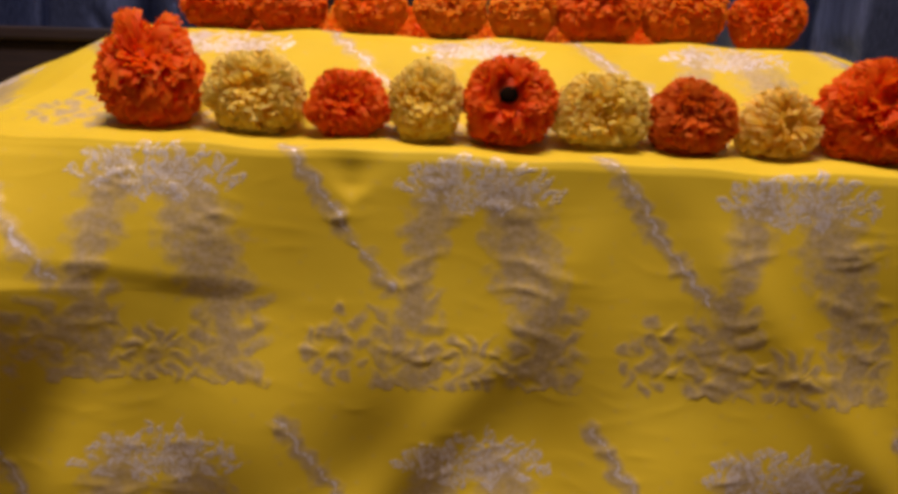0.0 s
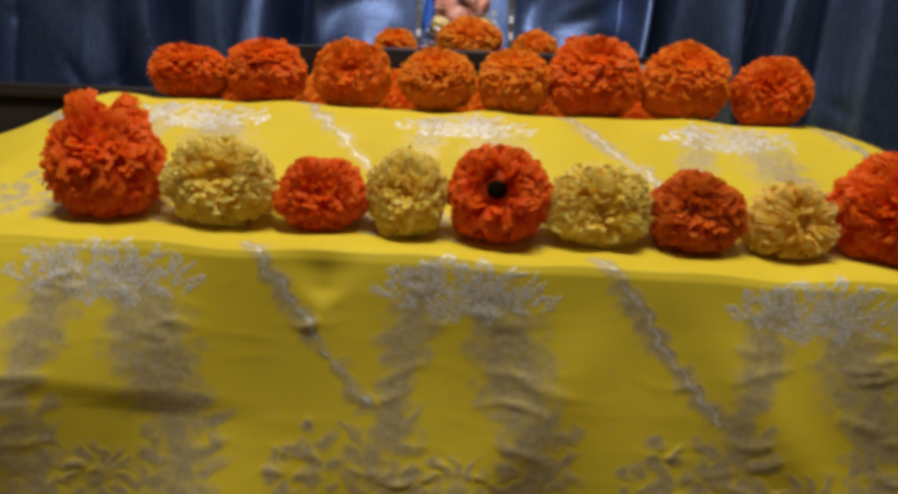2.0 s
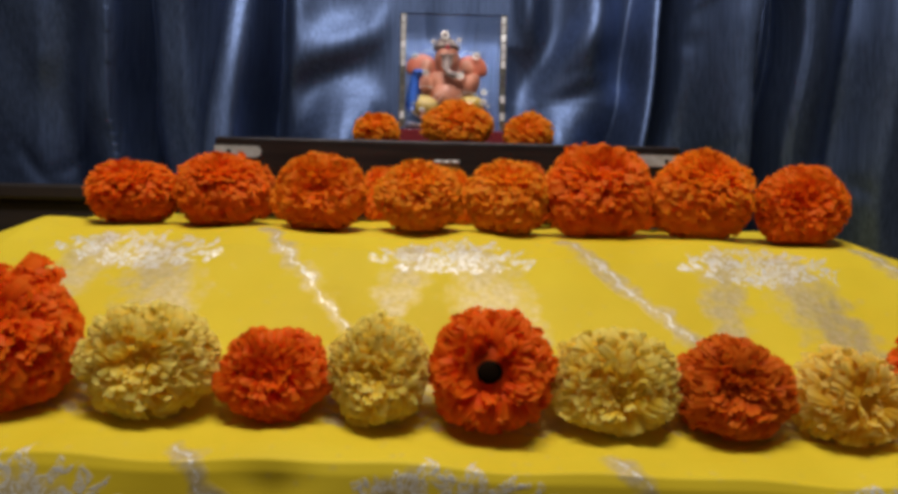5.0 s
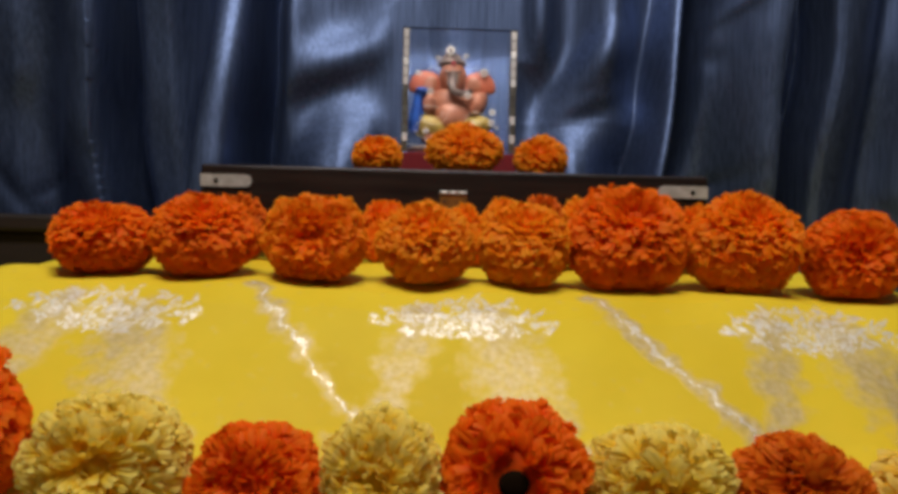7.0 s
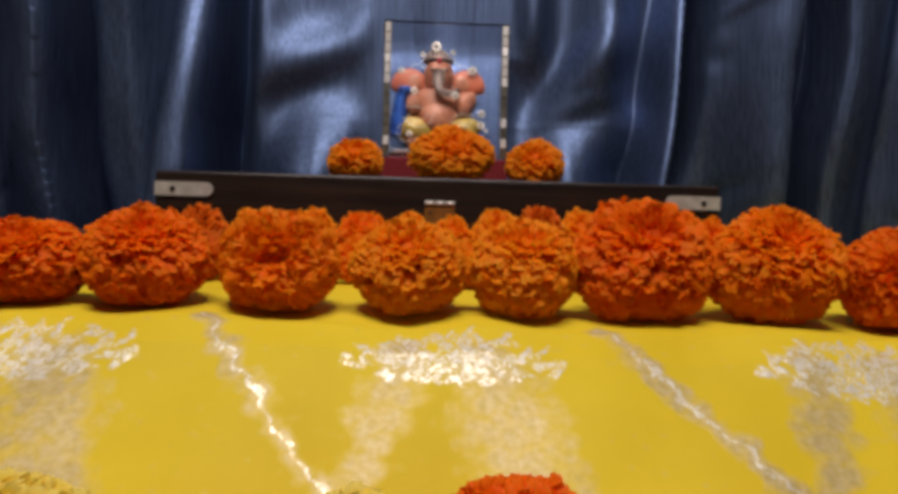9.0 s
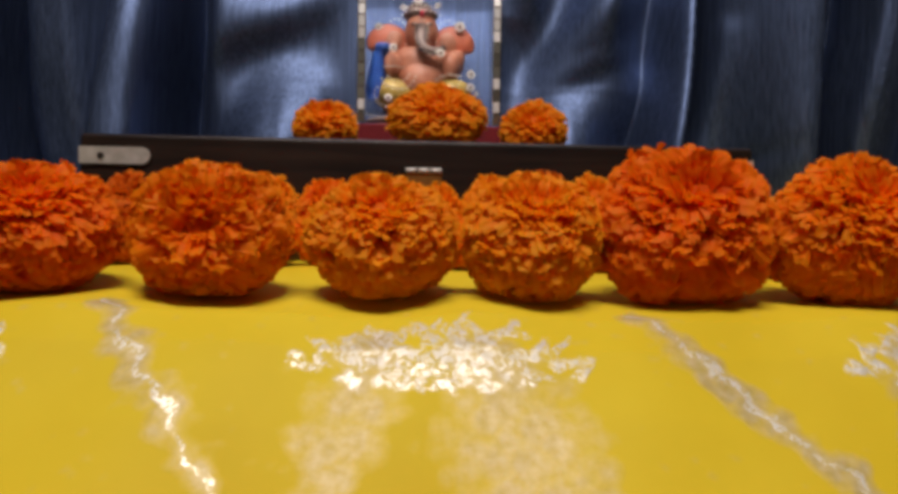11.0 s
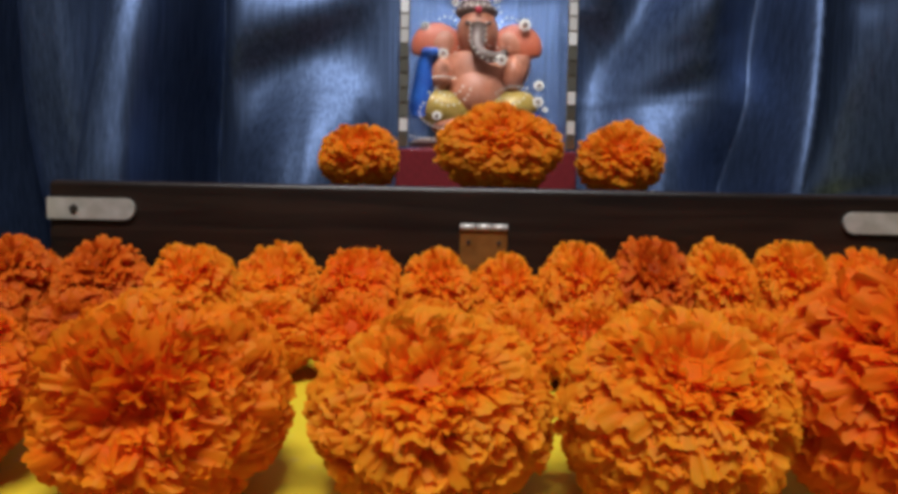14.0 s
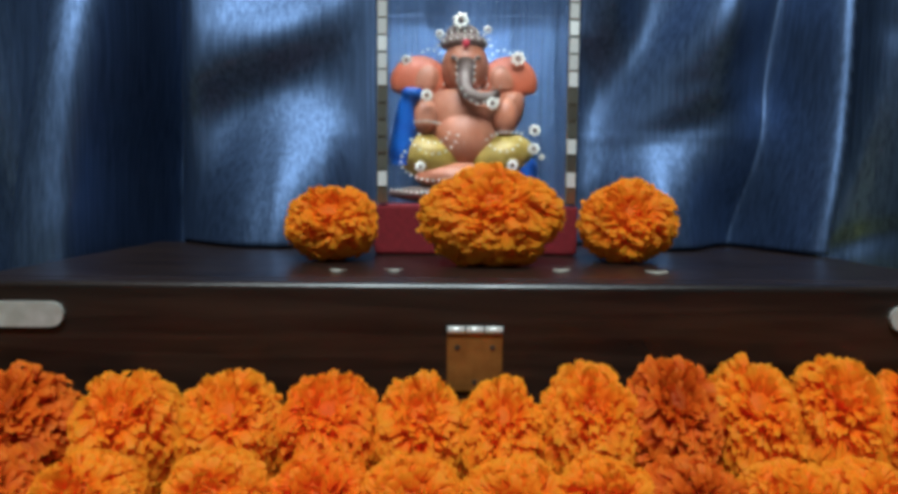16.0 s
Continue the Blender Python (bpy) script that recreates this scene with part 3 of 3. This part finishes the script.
# ---- the clear case with the statue ----
def display_case():
    base = tagged(new("display_case"), "clear acrylic display case with mirror strips on red velvet base", "display case")
    x0, x1, y0, y1, z0, z1 = -0.0365, 0.0985, 0.940, 1.022, TOP + 0.0005, 0.7725
    part("velvet_base", box_bm(x0 - 0.001, x1 + 0.001, y0, y1, z0, z1, 0.002), VELVET, base, "deep red velvet plinth")
    t, top = 0.0018, 0.9165
    for name, b in (("front_pane", (x0, x1, y0 + 0.001, y0 + 0.001 + t, z1 + 0.0004, top)), ("back_pane", (x0, x1, y1 - 0.001 - t, y1 - 0.001, z1 + 0.0004, top)),
                    ("side_pane", (x0, x0 + t, y0 + 0.0035, y1 - 0.0035, z1 + 0.0004, top)), ("side_pane", (x1 - t, x1, y0 + 0.0035, y1 - 0.0035, z1 + 0.0004, top)),
                    ("top_pane", (x0, x1, y0 + 0.001, y1 - 0.001, top + 0.0003, top + 0.0003 + t))):
        pane = part(name, box_bm(*b, 0.0003, 1), ACRYLIC, base, "clear acrylic pane")
        pane.visible_shadow = False
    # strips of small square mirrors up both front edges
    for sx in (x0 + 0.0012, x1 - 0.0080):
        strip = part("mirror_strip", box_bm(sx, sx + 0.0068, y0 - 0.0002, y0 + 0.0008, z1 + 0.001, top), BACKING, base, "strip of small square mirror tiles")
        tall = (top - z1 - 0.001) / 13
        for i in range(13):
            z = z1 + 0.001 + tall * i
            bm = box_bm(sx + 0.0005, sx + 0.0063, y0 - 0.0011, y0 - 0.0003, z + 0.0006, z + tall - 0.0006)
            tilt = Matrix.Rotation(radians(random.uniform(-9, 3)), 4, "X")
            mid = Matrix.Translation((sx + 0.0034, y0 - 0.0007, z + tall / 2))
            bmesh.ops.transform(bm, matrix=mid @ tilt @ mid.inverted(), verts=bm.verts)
            # upper tiles bright, lower mostly dark, as reflections coloured in by height
            part("mirror_tile", bm, TILE_BRIGHT if i > 6 or i == 1 or random.random() < 0.2 else TILE_DARK, strip)


display_case()


def tube(bm, pts, radii, slot, n=10):
    """A round tube along points."""
    pts = [Vector(p) for p in pts]
    rings = []
    for i, p in enumerate(pts):
        d = (pts[min(i + 1, len(pts) - 1)] - pts[max(i - 1, 0)]).normalized()
        a = d.cross(Vector((0, 1, 0.01))).normalized()
        b = d.cross(a)
        rings.append([bm.verts.new(p + radii[i] * (a * math.cos(k * 2 * math.pi / n) + b * math.sin(k * 2 * math.pi / n))) for k in range(n)])
    for r, s in zip(rings, rings[1:]):
        for k in range(n):
            f = bm.faces.new((r[k], r[(k + 1) % n], s[(k + 1) % n], s[k]))
            f.material_index, f.smooth = slot, True
    for r in (rings[0], rings[-1][::-1]):
        bm.faces.new(r).material_index = slot


def statue():
    bm = bmesh.new()
    C, E, D, B, P, G, R = range(7)
    g = 0.7730
    ball(bm, (0.020, 0.980, g + 0.007), (0.052, 0.030, 0.007), 24, 8, G)       # plinth
    ball(bm, (0.024, 0.982, 0.832), (0.030, 0.021, 0.034), 24, 16, C)         # body
    ball(bm, (0.024, 0.975, 0.820), (0.024, 0.019, 0.022), 20, 14, C)         # belly
    ball(bm, (-0.002, 0.972, 0.806), (0.024, 0.017, 0.016), 20, 12, D, Matrix.Rotation(radians(18), 4, "Y"))
    ball(bm, (0.050, 0.972, 0.806), (0.024, 0.017, 0.016), 20, 12, D, Matrix.Rotation(radians(-18), 4, "Y"))
    ball(bm, (0.022, 0.966, 0.792), (0.034, 0.014, 0.010), 20, 10, C)         # crossed feet
    ball(bm, (0.024, 0.984, 0.880), (0.0168, 0.017, 0.020), 20, 14, C)        # head
    for s, x in ((-1, -0.008), (1, 0.055)):
        ball(bm, (x, 0.9875, 0.868), (0.0225, 0.0055, 0.0205), 20, 12, E, Matrix.Rotation(radians(-s * 22), 4, "Y"))
        ball(bm, (x - s * 0.004, 0.9840, 0.870), (0.009, 0.0035, 0.012), 16, 10, C, Matrix.Rotation(radians(-s * 22), 4, "Y"))
        ball(bm, (x + s * 0.001, 0.984, 0.842), (0.011, 0.011, 0.019), 16, 10, C, Matrix.Rotation(radians(s * 14), 4, "Y"))   # upper arm
        ball(bm, (x - s * 0.003, 0.966, 0.834), (0.009, 0.009, 0.013), 16, 10, C)
        ball(bm, (0.024 + s * 0.0085, 0.9685, 0.884), (0.0022, 0.0015, 0.0017), 10, 6, G)     # eye
    tube(bm, [(0.024, 0.968, 0.880), (0.023, 0.961, 0.868), (0.023, 0.957, 0.856), (0.026, 0.955, 0.848), (0.033, 0.955, 0.845), (0.041, 0.956, 0.846), (0.046, 0.957, 0.850)],
         [0.0070, 0.0058, 0.0052, 0.0049, 0.0046, 0.0040, 0.003], G)
    # crown
    ball(bm, (0.023, 0.985, 0.897), (0.0175, 0.016, 0.007), 20, 8, G)
    ball(bm, (0.022, 0.985, 0.903), (0.0125, 0.011, 0.008), 18, 8, G)
    # blue bird beside the seat
    tube(bm, [(-0.021, 0.966, 0.800), (-0.021, 0.966, 0.806), (-0.019, 0.966, 0.815), (-0.018, 0.964, 0.830), (-0.017, 0.962, 0.842), (-0.013, 0.960, 0.849)],
         [0.006, 0.009, 0.0095, 0.0075, 0.006, 0.005], B, 12)
    ball(bm, (-0.013, 0.960, 0.849), (0.0078, 0.006, 0.0058), 12, 8, B)
    ball(bm, (0.066, 0.970, 0.797), (0.010, 0.008, 0.012), 12, 8, B)
    ball(bm, (0.024, 0.9672, 0.8935), (0.0030, 0.0016, 0.0030), 10, 6, R)

    def beads(pts, count, r=0.00095):
        pts = [Vector(p) for p in pts]
        count = int(0.62 * count) + 1
        lengths = [0]
        for a, b in zip(pts, pts[1:]):
            lengths.append(lengths[-1] + (b - a).length)
        for k in range(count):
            d = lengths[-1] * k / (count - 1)
            i = max(j for j in range(len(pts) - 1) if lengths[j] <= d + 1e-9)
            f = (d - lengths[i]) / (lengths[i + 1] - lengths[i])
            ball(bm, pts[i].lerp(pts[i + 1], f), (r, r, r), 8, 5, P)

    def loop(cx, cz, rx, rz, y, a0, a1, count, r=0.00095):
        beads([(cx + rx * math.cos(radians(a)), y, cz + rz * math.sin(radians(a))) for a in np.linspace(a0, a1, 16)], count, r)

    def jewel(x, y, z, r):
        r *= 0.85
        for k in range(7):
            a = k * 2 * math.pi / 7
            ball(bm, (x + 0.62 * r * math.cos(a), y, z + 0.62 * r * math.sin(a)), (0.30 * r, 0.0010, 0.30 * r), 8, 5, P)
        ball(bm, (x, y - 0.0012, z), (0.34 * r, 0.0014, 0.34 * r), 10, 6, P if r < 0.003 else G)

    loop(0.023, 0.891, 0.0185, 0.0065, 0.968, 10, 170, 14)
    loop(0.023, 0.895, 0.0170, 0.0070, 0.9675, 10, 170, 13)
    beads([(0.0175, 0.9560, 0.880), (0.0172, 0.9500, 0.860), (0.021, 0.9485, 0.848), (0.030, 0.9490, 0.8405), (0.046, 0.9510, 0.844)], 20, 0.00088)
    beads([(0.0295, 0.9560, 0.880), (0.0292, 0.9500, 0.862), (0.033, 0.9495, 0.8515), (0.047, 0.9510, 0.853)], 16, 0.00088)
    loop(-0.001, 0.876, 0.0115, 0.0160, 0.9805, -50, 120, 15, 0.00088)
    loop(0.050, 0.876, 0.0115, 0.0160, 0.9805, 60, 230, 15, 0.00088)
    loop(-0.006, 0.853, 0.012, 0.004, 0.9800, 200, 340, 8, 0.00088)
    loop(0.067, 0.856, 0.008, 0.003, 0.9850, 200, 340, 6, 0.00088)
    beads([(-0.011, 0.9550, 0.829), (-0.003, 0.9530, 0.8295), (0.006, 0.9530, 0.828)], 10)
    loop(0.002, 0.822, 0.0165, 0.0150, 0.9525, 200, 352, 15)
    loop(0.002, 0.823, 0.0105, 0.0085, 0.9520, 200, 350, 10)
    beads([(0.042, 0.9530, 0.820), (0.050, 0.9530, 0.823), (0.062, 0.9540, 0.8215)], 11)
    loop(0.050, 0.820, 0.0120, 0.0110, 0.9525, 195, 345, 12)
    loop(0.002, 0.802, 0.0225, 0.0130, 0.9515, 150, 290, 18)
    beads([(-0.027, 0.9520, 0.783), (-0.010, 0.9505, 0.7805), (0.012, 0.9500, 0.780)], 18)
    jewel(0.0205, 0.9730, 0.9105, 0.0075)
    jewel(0.0055, 0.9760, 0.9020, 0.0040)
    jewel(0.0395, 0.9760, 0.9050, 0.0040)
    jewel(0.0620, 0.9800, 0.8860, 0.0070)
    jewel(-0.0185, 0.9850, 0.8850, 0.0050)
    jewel(-0.0030, 0.9520, 0.8465, 0.0056)
    jewel(0.0415, 0.9470, 0.8410, 0.0056)
    jewel(0.0715, 0.9560, 0.8240, 0.0056)
    jewel(0.0710, 0.9560, 0.8115, 0.0056)
    jewel(0.0770, 0.9580, 0.8060, 0.0030)
    jewel(0.0560, 0.9520, 0.8000, 0.0052)
    jewel(-0.0070, 0.9490, 0.7985, 0.0050)
    for p in bm.verts:
        if p.co.z > 0.852:
            p.co.z -= 0.009 * min(1.0, (p.co.z - 0.852) / 0.012)
    me = mesh_of("statue", bm, [CLAY, CLAY_RED, DHOTI, BLUE, PEARL, GREY, CRIMSON])
    return tagged(new("statue", me), "small peach and yellow seated clay statue with pearl beads", "statue")


statue()


# ---- marigolds ----
def petals(rng, seeds, radius_of, wide):
    """Points, quads and the place along each petal, for ruffled petals that stand out from a unit ball round +z."""
    cols, rows = 6, 3
    th, ph, length, lift = np.array(seeds).T[:, :, None, None]
    n = len(seeds)

    def rnd(a, b):
        return rng.uniform(a, b, (n, 1, 1))

    s = np.linspace(0, 1, rows + 1)[None, :, None]
    q = np.linspace(-1, 1, cols + 1)[None, None, :]
    t = th + rnd(-0.05, 0.55) * (0.40 + 0.6 * np.sin(np.minimum(th, 1.6))) * s * s + 0 * q
    ph = ph + rnd(-0.4, 0.4) * s + 0 * q
    r = (0.70 + (lift - 0.70) * s) * length
    d = np.stack([np.sin(t) * np.cos(ph), np.sin(t) * np.sin(ph), np.cos(t)], -1)
    e = np.stack([np.cos(t) * np.cos(ph), np.cos(t) * np.sin(ph), -np.sin(t)], -1)
    side = np.stack([-np.sin(ph), np.cos(ph), 0 * ph], -1)
    twist = rnd(-0.6, 0.6)[..., None]
    across = side * np.cos(twist) + e * np.sin(twist)
    over = e * np.cos(twist) - side * np.sin(twist)
    rr = radius_of(d)[..., None]
    fase = rnd(0, 6.3)
    half = wide * rnd(0.75, 1.35) * (0.35 + 0.65 * s ** 0.6)
    tip = (-0.40 * wide * np.abs(q) ** 2.4 + 0.012 * np.cos(q * 6.5 + fase)) * s ** 2
    ruff = rnd(0.012, 0.038) * np.sin(q * 5.0 + fase) * s ** 1.5 + rnd(-0.05, 0.05) * q * q * s
    pts = d * ((r + tip)[..., None]) * rr + across * (half * q)[..., None] + over * (ruff + 0 * q)[..., None]
    along = (s + 0 * q + 0 * th).reshape(-1)
    k = np.arange(n * (rows + 1) * (cols + 1)).reshape(n, rows + 1, cols + 1)
    quads = np.stack([k[:, :-1, :-1], k[:, :-1, 1:], k[:, 1:, 1:], k[:, 1:, :-1]], -1).reshape(-1, 4)
    return pts.reshape(-1, 3), quads.tolist(), along


def marigold(x, y, z, rx, rz, colour, label, group, face=(0, -1, 0.25), seed=0, hollow=False, horned=False, depth=None, count=900, loose=0.0, rest=None, wide=0.088):
    rng = np.random.RandomState(seed)
    ry = depth or min(rx, rz) * 0.95
    to = Vector(face).normalized().to_track_quat("Z", "Y").to_matrix()
    spin = Matrix.Rotation(rng.uniform(0, 6.3), 3, "Z")
    turn = np.array(to @ spin)
    head = tagged(new("marigold", None), label, "flower", group)
    head.empty_display_size = 0.01

    def radius_of(d):
        if not horned:
            return 1 + 0.05 * np.sin(d[..., 0] * 5 + seed) * np.sin(d[..., 1] * 4 + 2 * seed)
        g = d @ turn.T
        up = np.maximum(0.0, g[..., 2])
        return 0.91 + 0.36 * up ** 2 * (np.exp(-((g[..., 0] + 0.30) / 0.18) ** 2) + np.exp(-((g[..., 0] - 0.36) / 0.17) ** 2)) - 0.16 * up * np.exp(-((g[..., 0] - 0.02) / 0.14) ** 2)

    golden = math.pi * (3 - 5 ** 0.5)
    first = 0.42 if hollow else 0.0
    whole = []
    lo, hi = math.cos(first), math.cos(radians(168))
    for i in range(count):
        th = math.acos(lo + (hi - lo) * (i + 0.5) / count)
        dense = 1.0 - 0.30 * math.exp(-(th / 0.26) ** 2)
        whole.append((th + rng.normal(0, 0.05), i * golden + rng.normal(0, 0.12), dense * rng.uniform(0.94 - loose, 1.03 + loose), rng.uniform(0.94, 1.04)))
    scale = np.array((rx, ry, rz))
    rings = 5
    lowest = 0
    made = []
    for k in range(rings):
        seeds = whole[k * count // rings:(k + 1) * count // rings]
        pts, quads, along = petals(rng, seeds, radius_of, wide)
        pts = (np.array(pts) @ turn.T) * scale / 0.985
        made.append((pts, quads, along))
        lowest = min(lowest, float(np.sort(pts[:, 2])[len(pts) // 60]))
    if rest is not None:
        z = rest - lowest
    floor = (rest if rest is not None else z - rz) - z
    for pts, quads, along in made:
        pts[:, 2] = np.maximum(pts[:, 2], floor + 0.0003)
        me = bpy.data.meshes.new("petal_whorl")
        me.from_pydata(pts.tolist(), [], quads)
        me.materials.append(colour)
        me.attributes.new("along", "FLOAT", "POINT").data.foreach_set("value", along)
        me.polygons.foreach_set("use_smooth", [True] * len(me.polygons))
        ob = new("petal_whorl", me)
        ob.parent = head
    bm = bmesh.new()
    k = 0.72 if horned else 0.80
    ball(bm, turn @ np.array((0, 0, -0.10)) * scale, (rx * k, ry * k, rz * k), 14, 10)
    part("flower_core", bm, colour, head)
    if hollow:
        # a flat black ball stands in for the shaded hole
        bm = bmesh.new()
        c = turn @ np.array((0, 0, 0.69)) * scale
        ball(bm, c, (rx * 0.20, ry * 0.06, rz * 0.18), 12, 8)
        part("hollow_shade", bm, HOLLOW_SHADE, head, "black ball standing for the shade in the hollow centre")
    head.location = (x, y, z)
    return head


FRONT = [
    (-0.2155, 0.577, 0.0415, 0.042, RED_ORANGE, "tall ragged red-orange marigold head with split top on yellow cloth", dict(horned=True, face=(0.1, -0.75, 0.6), count=1000, depth=0.034)),
    (-0.139, 0.565, 0.0370, 0.0310, YELLOW, "broad pale yellow marigold head on yellow cloth", dict(face=(0.1, -1, 0.1))),
    (-0.071, 0.562, 0.0305, 0.0258, RED_ORANGE, "small red-orange marigold head between two yellow ones", dict(face=(0, -1, 0.15))),
    (-0.014, 0.563, 0.0278, 0.0300, YELLOW, "small pale yellow marigold head on yellow cloth", dict(face=(-0.1, -1, 0.05))),
    (0.047, 0.565, 0.0342, 0.0342, RED_ORANGE, "orange marigold head with a black ball standing for the shade in the hollow centre", dict(hollow=True, face=(-0.1, -1, 0.12))),
    (0.1155, 0.558, 0.0355, 0.0298, YELLOW, "flat pale yellow marigold head on yellow cloth", dict(face=(0, -1, -0.05))),
    (0.181, 0.557, 0.0330, 0.0285, RUST, "rusty brown-orange marigold head, slightly wilted", dict(face=(-0.1, -1, 0.15))),
    (0.244, 0.553, 0.0300, 0.0268, DULL_YELLOW, "dull wilting yellow marigold head with gaps", dict(face=(0.1, -1, 0.1), loose=0.06, count=560)),
    (0.315, 0.567, 0.0410, 0.0385, RED_ORANGE, "large red-orange marigold head ending the front row", dict(face=(-0.2, -1, 0.3), count=1000)),
]
for i, (x, z, rx, rz, col, label, more) in enumerate(FRONT):
    marigold(x, 0.477, z, rx, rz, col, label, "front row of marigolds", seed=10 + i, rest=float(cloth_z(x, 0.470)) + 0.0004, **more)

SECOND = [
    (-0.220, 0.665, 0.0350, 0.0265, DEEP_ORANGE, "low red-orange marigold head on yellow cloth", (0, -0.6, 0.8)),
    (-0.152, 0.667, 0.0360, 0.0310, DEEP_ORANGE, "ragged red-orange marigold head on yellow cloth", (0.2, -0.6, 0.8)),
    (-0.0745, 0.667, 0.0352, 0.0325, ORANGE, "orange marigold head with pale petals in its middle", (0, -1, 0.1)),
    (0.001, 0.666, 0.0338, 0.0300, GOLD, "round orange marigold head on yellow cloth", (0, -0.75, 0.65)),
    (0.070, 0.665, 0.0328, 0.0320, GOLD, "ball-shaped bright orange marigold head", (0, -0.6, 0.8)),
    (0.142, 0.670, 0.0425, 0.0400, DEEP_ORANGE, "large deep orange marigold head on yellow cloth", (0, -0.8, 0.6)),
    (0.224, 0.669, 0.0398, 0.0380, ORANGE, "large ruffled orange marigold head on yellow cloth", (0.1, -0.7, 0.7)),
    (0.302, 0.668, 0.0350, 0.0330, DEEP_ORANGE, "red-orange marigold head with a dented middle", (-0.2, -1, 0.2)),
]
for i, (x, z, rx, rz, col, label, face) in enumerate(SECOND):
    marigold(x, 0.630, z, rx, 0.95 * rz, col, label, "second row of marigolds", face=face, seed=40 + i, count=1700, wide=0.084, rest=float(cloth_z(x, 0.622)) + 0.0004, depth=0.031)

UPPER = [(-0.222, RUST), (-0.174, RUST), (-0.128, GOLD), (-0.083, GOLD), (-0.041, ORANGE), (-0.001, GOLD), (0.034, GOLD), (0.073, GOLD), (0.109, RUST), (0.144, GOLD), (0.181, GOLD), (0.218, ORANGE), (0.256, ORANGE)]
UPPER_R = [0.023, 0.024, 0.0235, 0.0232, 0.0225, 0.0205, 0.0195, 0.0225, 0.0215, 0.0210, 0.0220, 0.0215, 0.022]
for i, ((x, col), r) in enumerate(zip(UPPER, UPPER_R)):
    marigold(0.01 + 0.962 * (x - 0.01), 0.771, 0.682, r * 0.99, 0.0330 if i in (8, 9, 10) else 0.0312 if i > 6 else 0.0285, col, "marigold head leaning against the dark wooden box", "back row of marigolds", face=(0, -0.6, 0.8), seed=70 + i, count=760, wide=0.100,
             rest=float(cloth_z(x, 0.765)) + 0.0004, depth=0.0225)
LOWER = [(0.01 + 0.93 * (x - 0.01) + 0.003 * math.sin(i * 2.3), col) for i, (x, col) in enumerate(UPPER)]
for i, (x, col) in enumerate(LOWER):
    marigold(x, 0.734, 0.668, 0.0208, 0.0195, col, "marigold head lying before the back row of flowers", "back row of marigolds", face=(0, -0.85, 0.5), seed=100 + i, count=620, wide=0.105,
             rest=float(cloth_z(x, 0.732)) + 0.0004, depth=0.0195)

for i, (x, y, rx, rz, label, face) in enumerate([
    (-0.060, 0.905, 0.0285, 0.0235, "small orange marigold head on the dark wooden box", (0, -0.8, 0.6)),
    (0.037, 0.884, 0.0410, 0.0300, "large golden-orange marigold head before the display case", (0, -0.85, 0.5)),
    (0.1235, 0.908, 0.0305, 0.0258, "round orange marigold head on the dark wooden box", (-0.1, -0.9, 0.4))]):
    marigold(x, y, TOP + rz, rx, rz, GOLD, label, "marigolds before the statue", face=face, seed=130 + i, count=1100 if i == 1 else 900, rest=TOP + 0.0004, depth=0.028)

# ---- small pale flecks on the box top ----
FLECK = worn("pale_fleck_tone", (0.36, 0.33, 0.27), (0.46, 0.43, 0.36), 0.6, 0.0, 200.0)
for i, (x, y, a, w) in enumerate([(-0.018, 0.853, 8, 0.0050), (-0.048, 0.850, -5, 0.0045), (0.073, 0.856, 20, 0.0055), (0.124, 0.851, -8, 0.0055)]):
    bm = bmesh.new()
    top = [bm.verts.new((w * math.cos(t) * (1 + 0.25 * math.sin(3 * t + i)), 0.35 * w * math.sin(t), 0.0006 + 0.0005 * math.cos(2 * t))) for t in np.linspace(0, 2 * math.pi, 13)[:-1]]
    face = bm.faces.new(top)
    ex = bmesh.ops.extrude_face_region(bm, geom=[face])
    bmesh.ops.translate(bm, verts=[g for g in ex["geom"] if isinstance(g, bmesh.types.BMVert)], vec=(0, 0, 0.0004))
    bmesh.ops.recalc_face_normals(bm, faces=bm.faces)
    fleck = new("pale_fleck", mesh_of("pale_fleck", bm, FLECK))
    fleck.matrix_basis = pose(x, y, TOP, 0, 0, a)
    tagged(fleck, "small pale fleck on top of the dark wooden box", "petal", "scraps on the box")

# ---- the lamp on the ceiling ----
lamp = tagged(new("ceiling_lamp"), "plain white rectangular lamp fixed to the ceiling", "lamp")
part("lamp_body", box_bm(-0.55, 0.45, -0.32, 0.08, 2.47, 2.60, 0.006), CEIL, lamp)
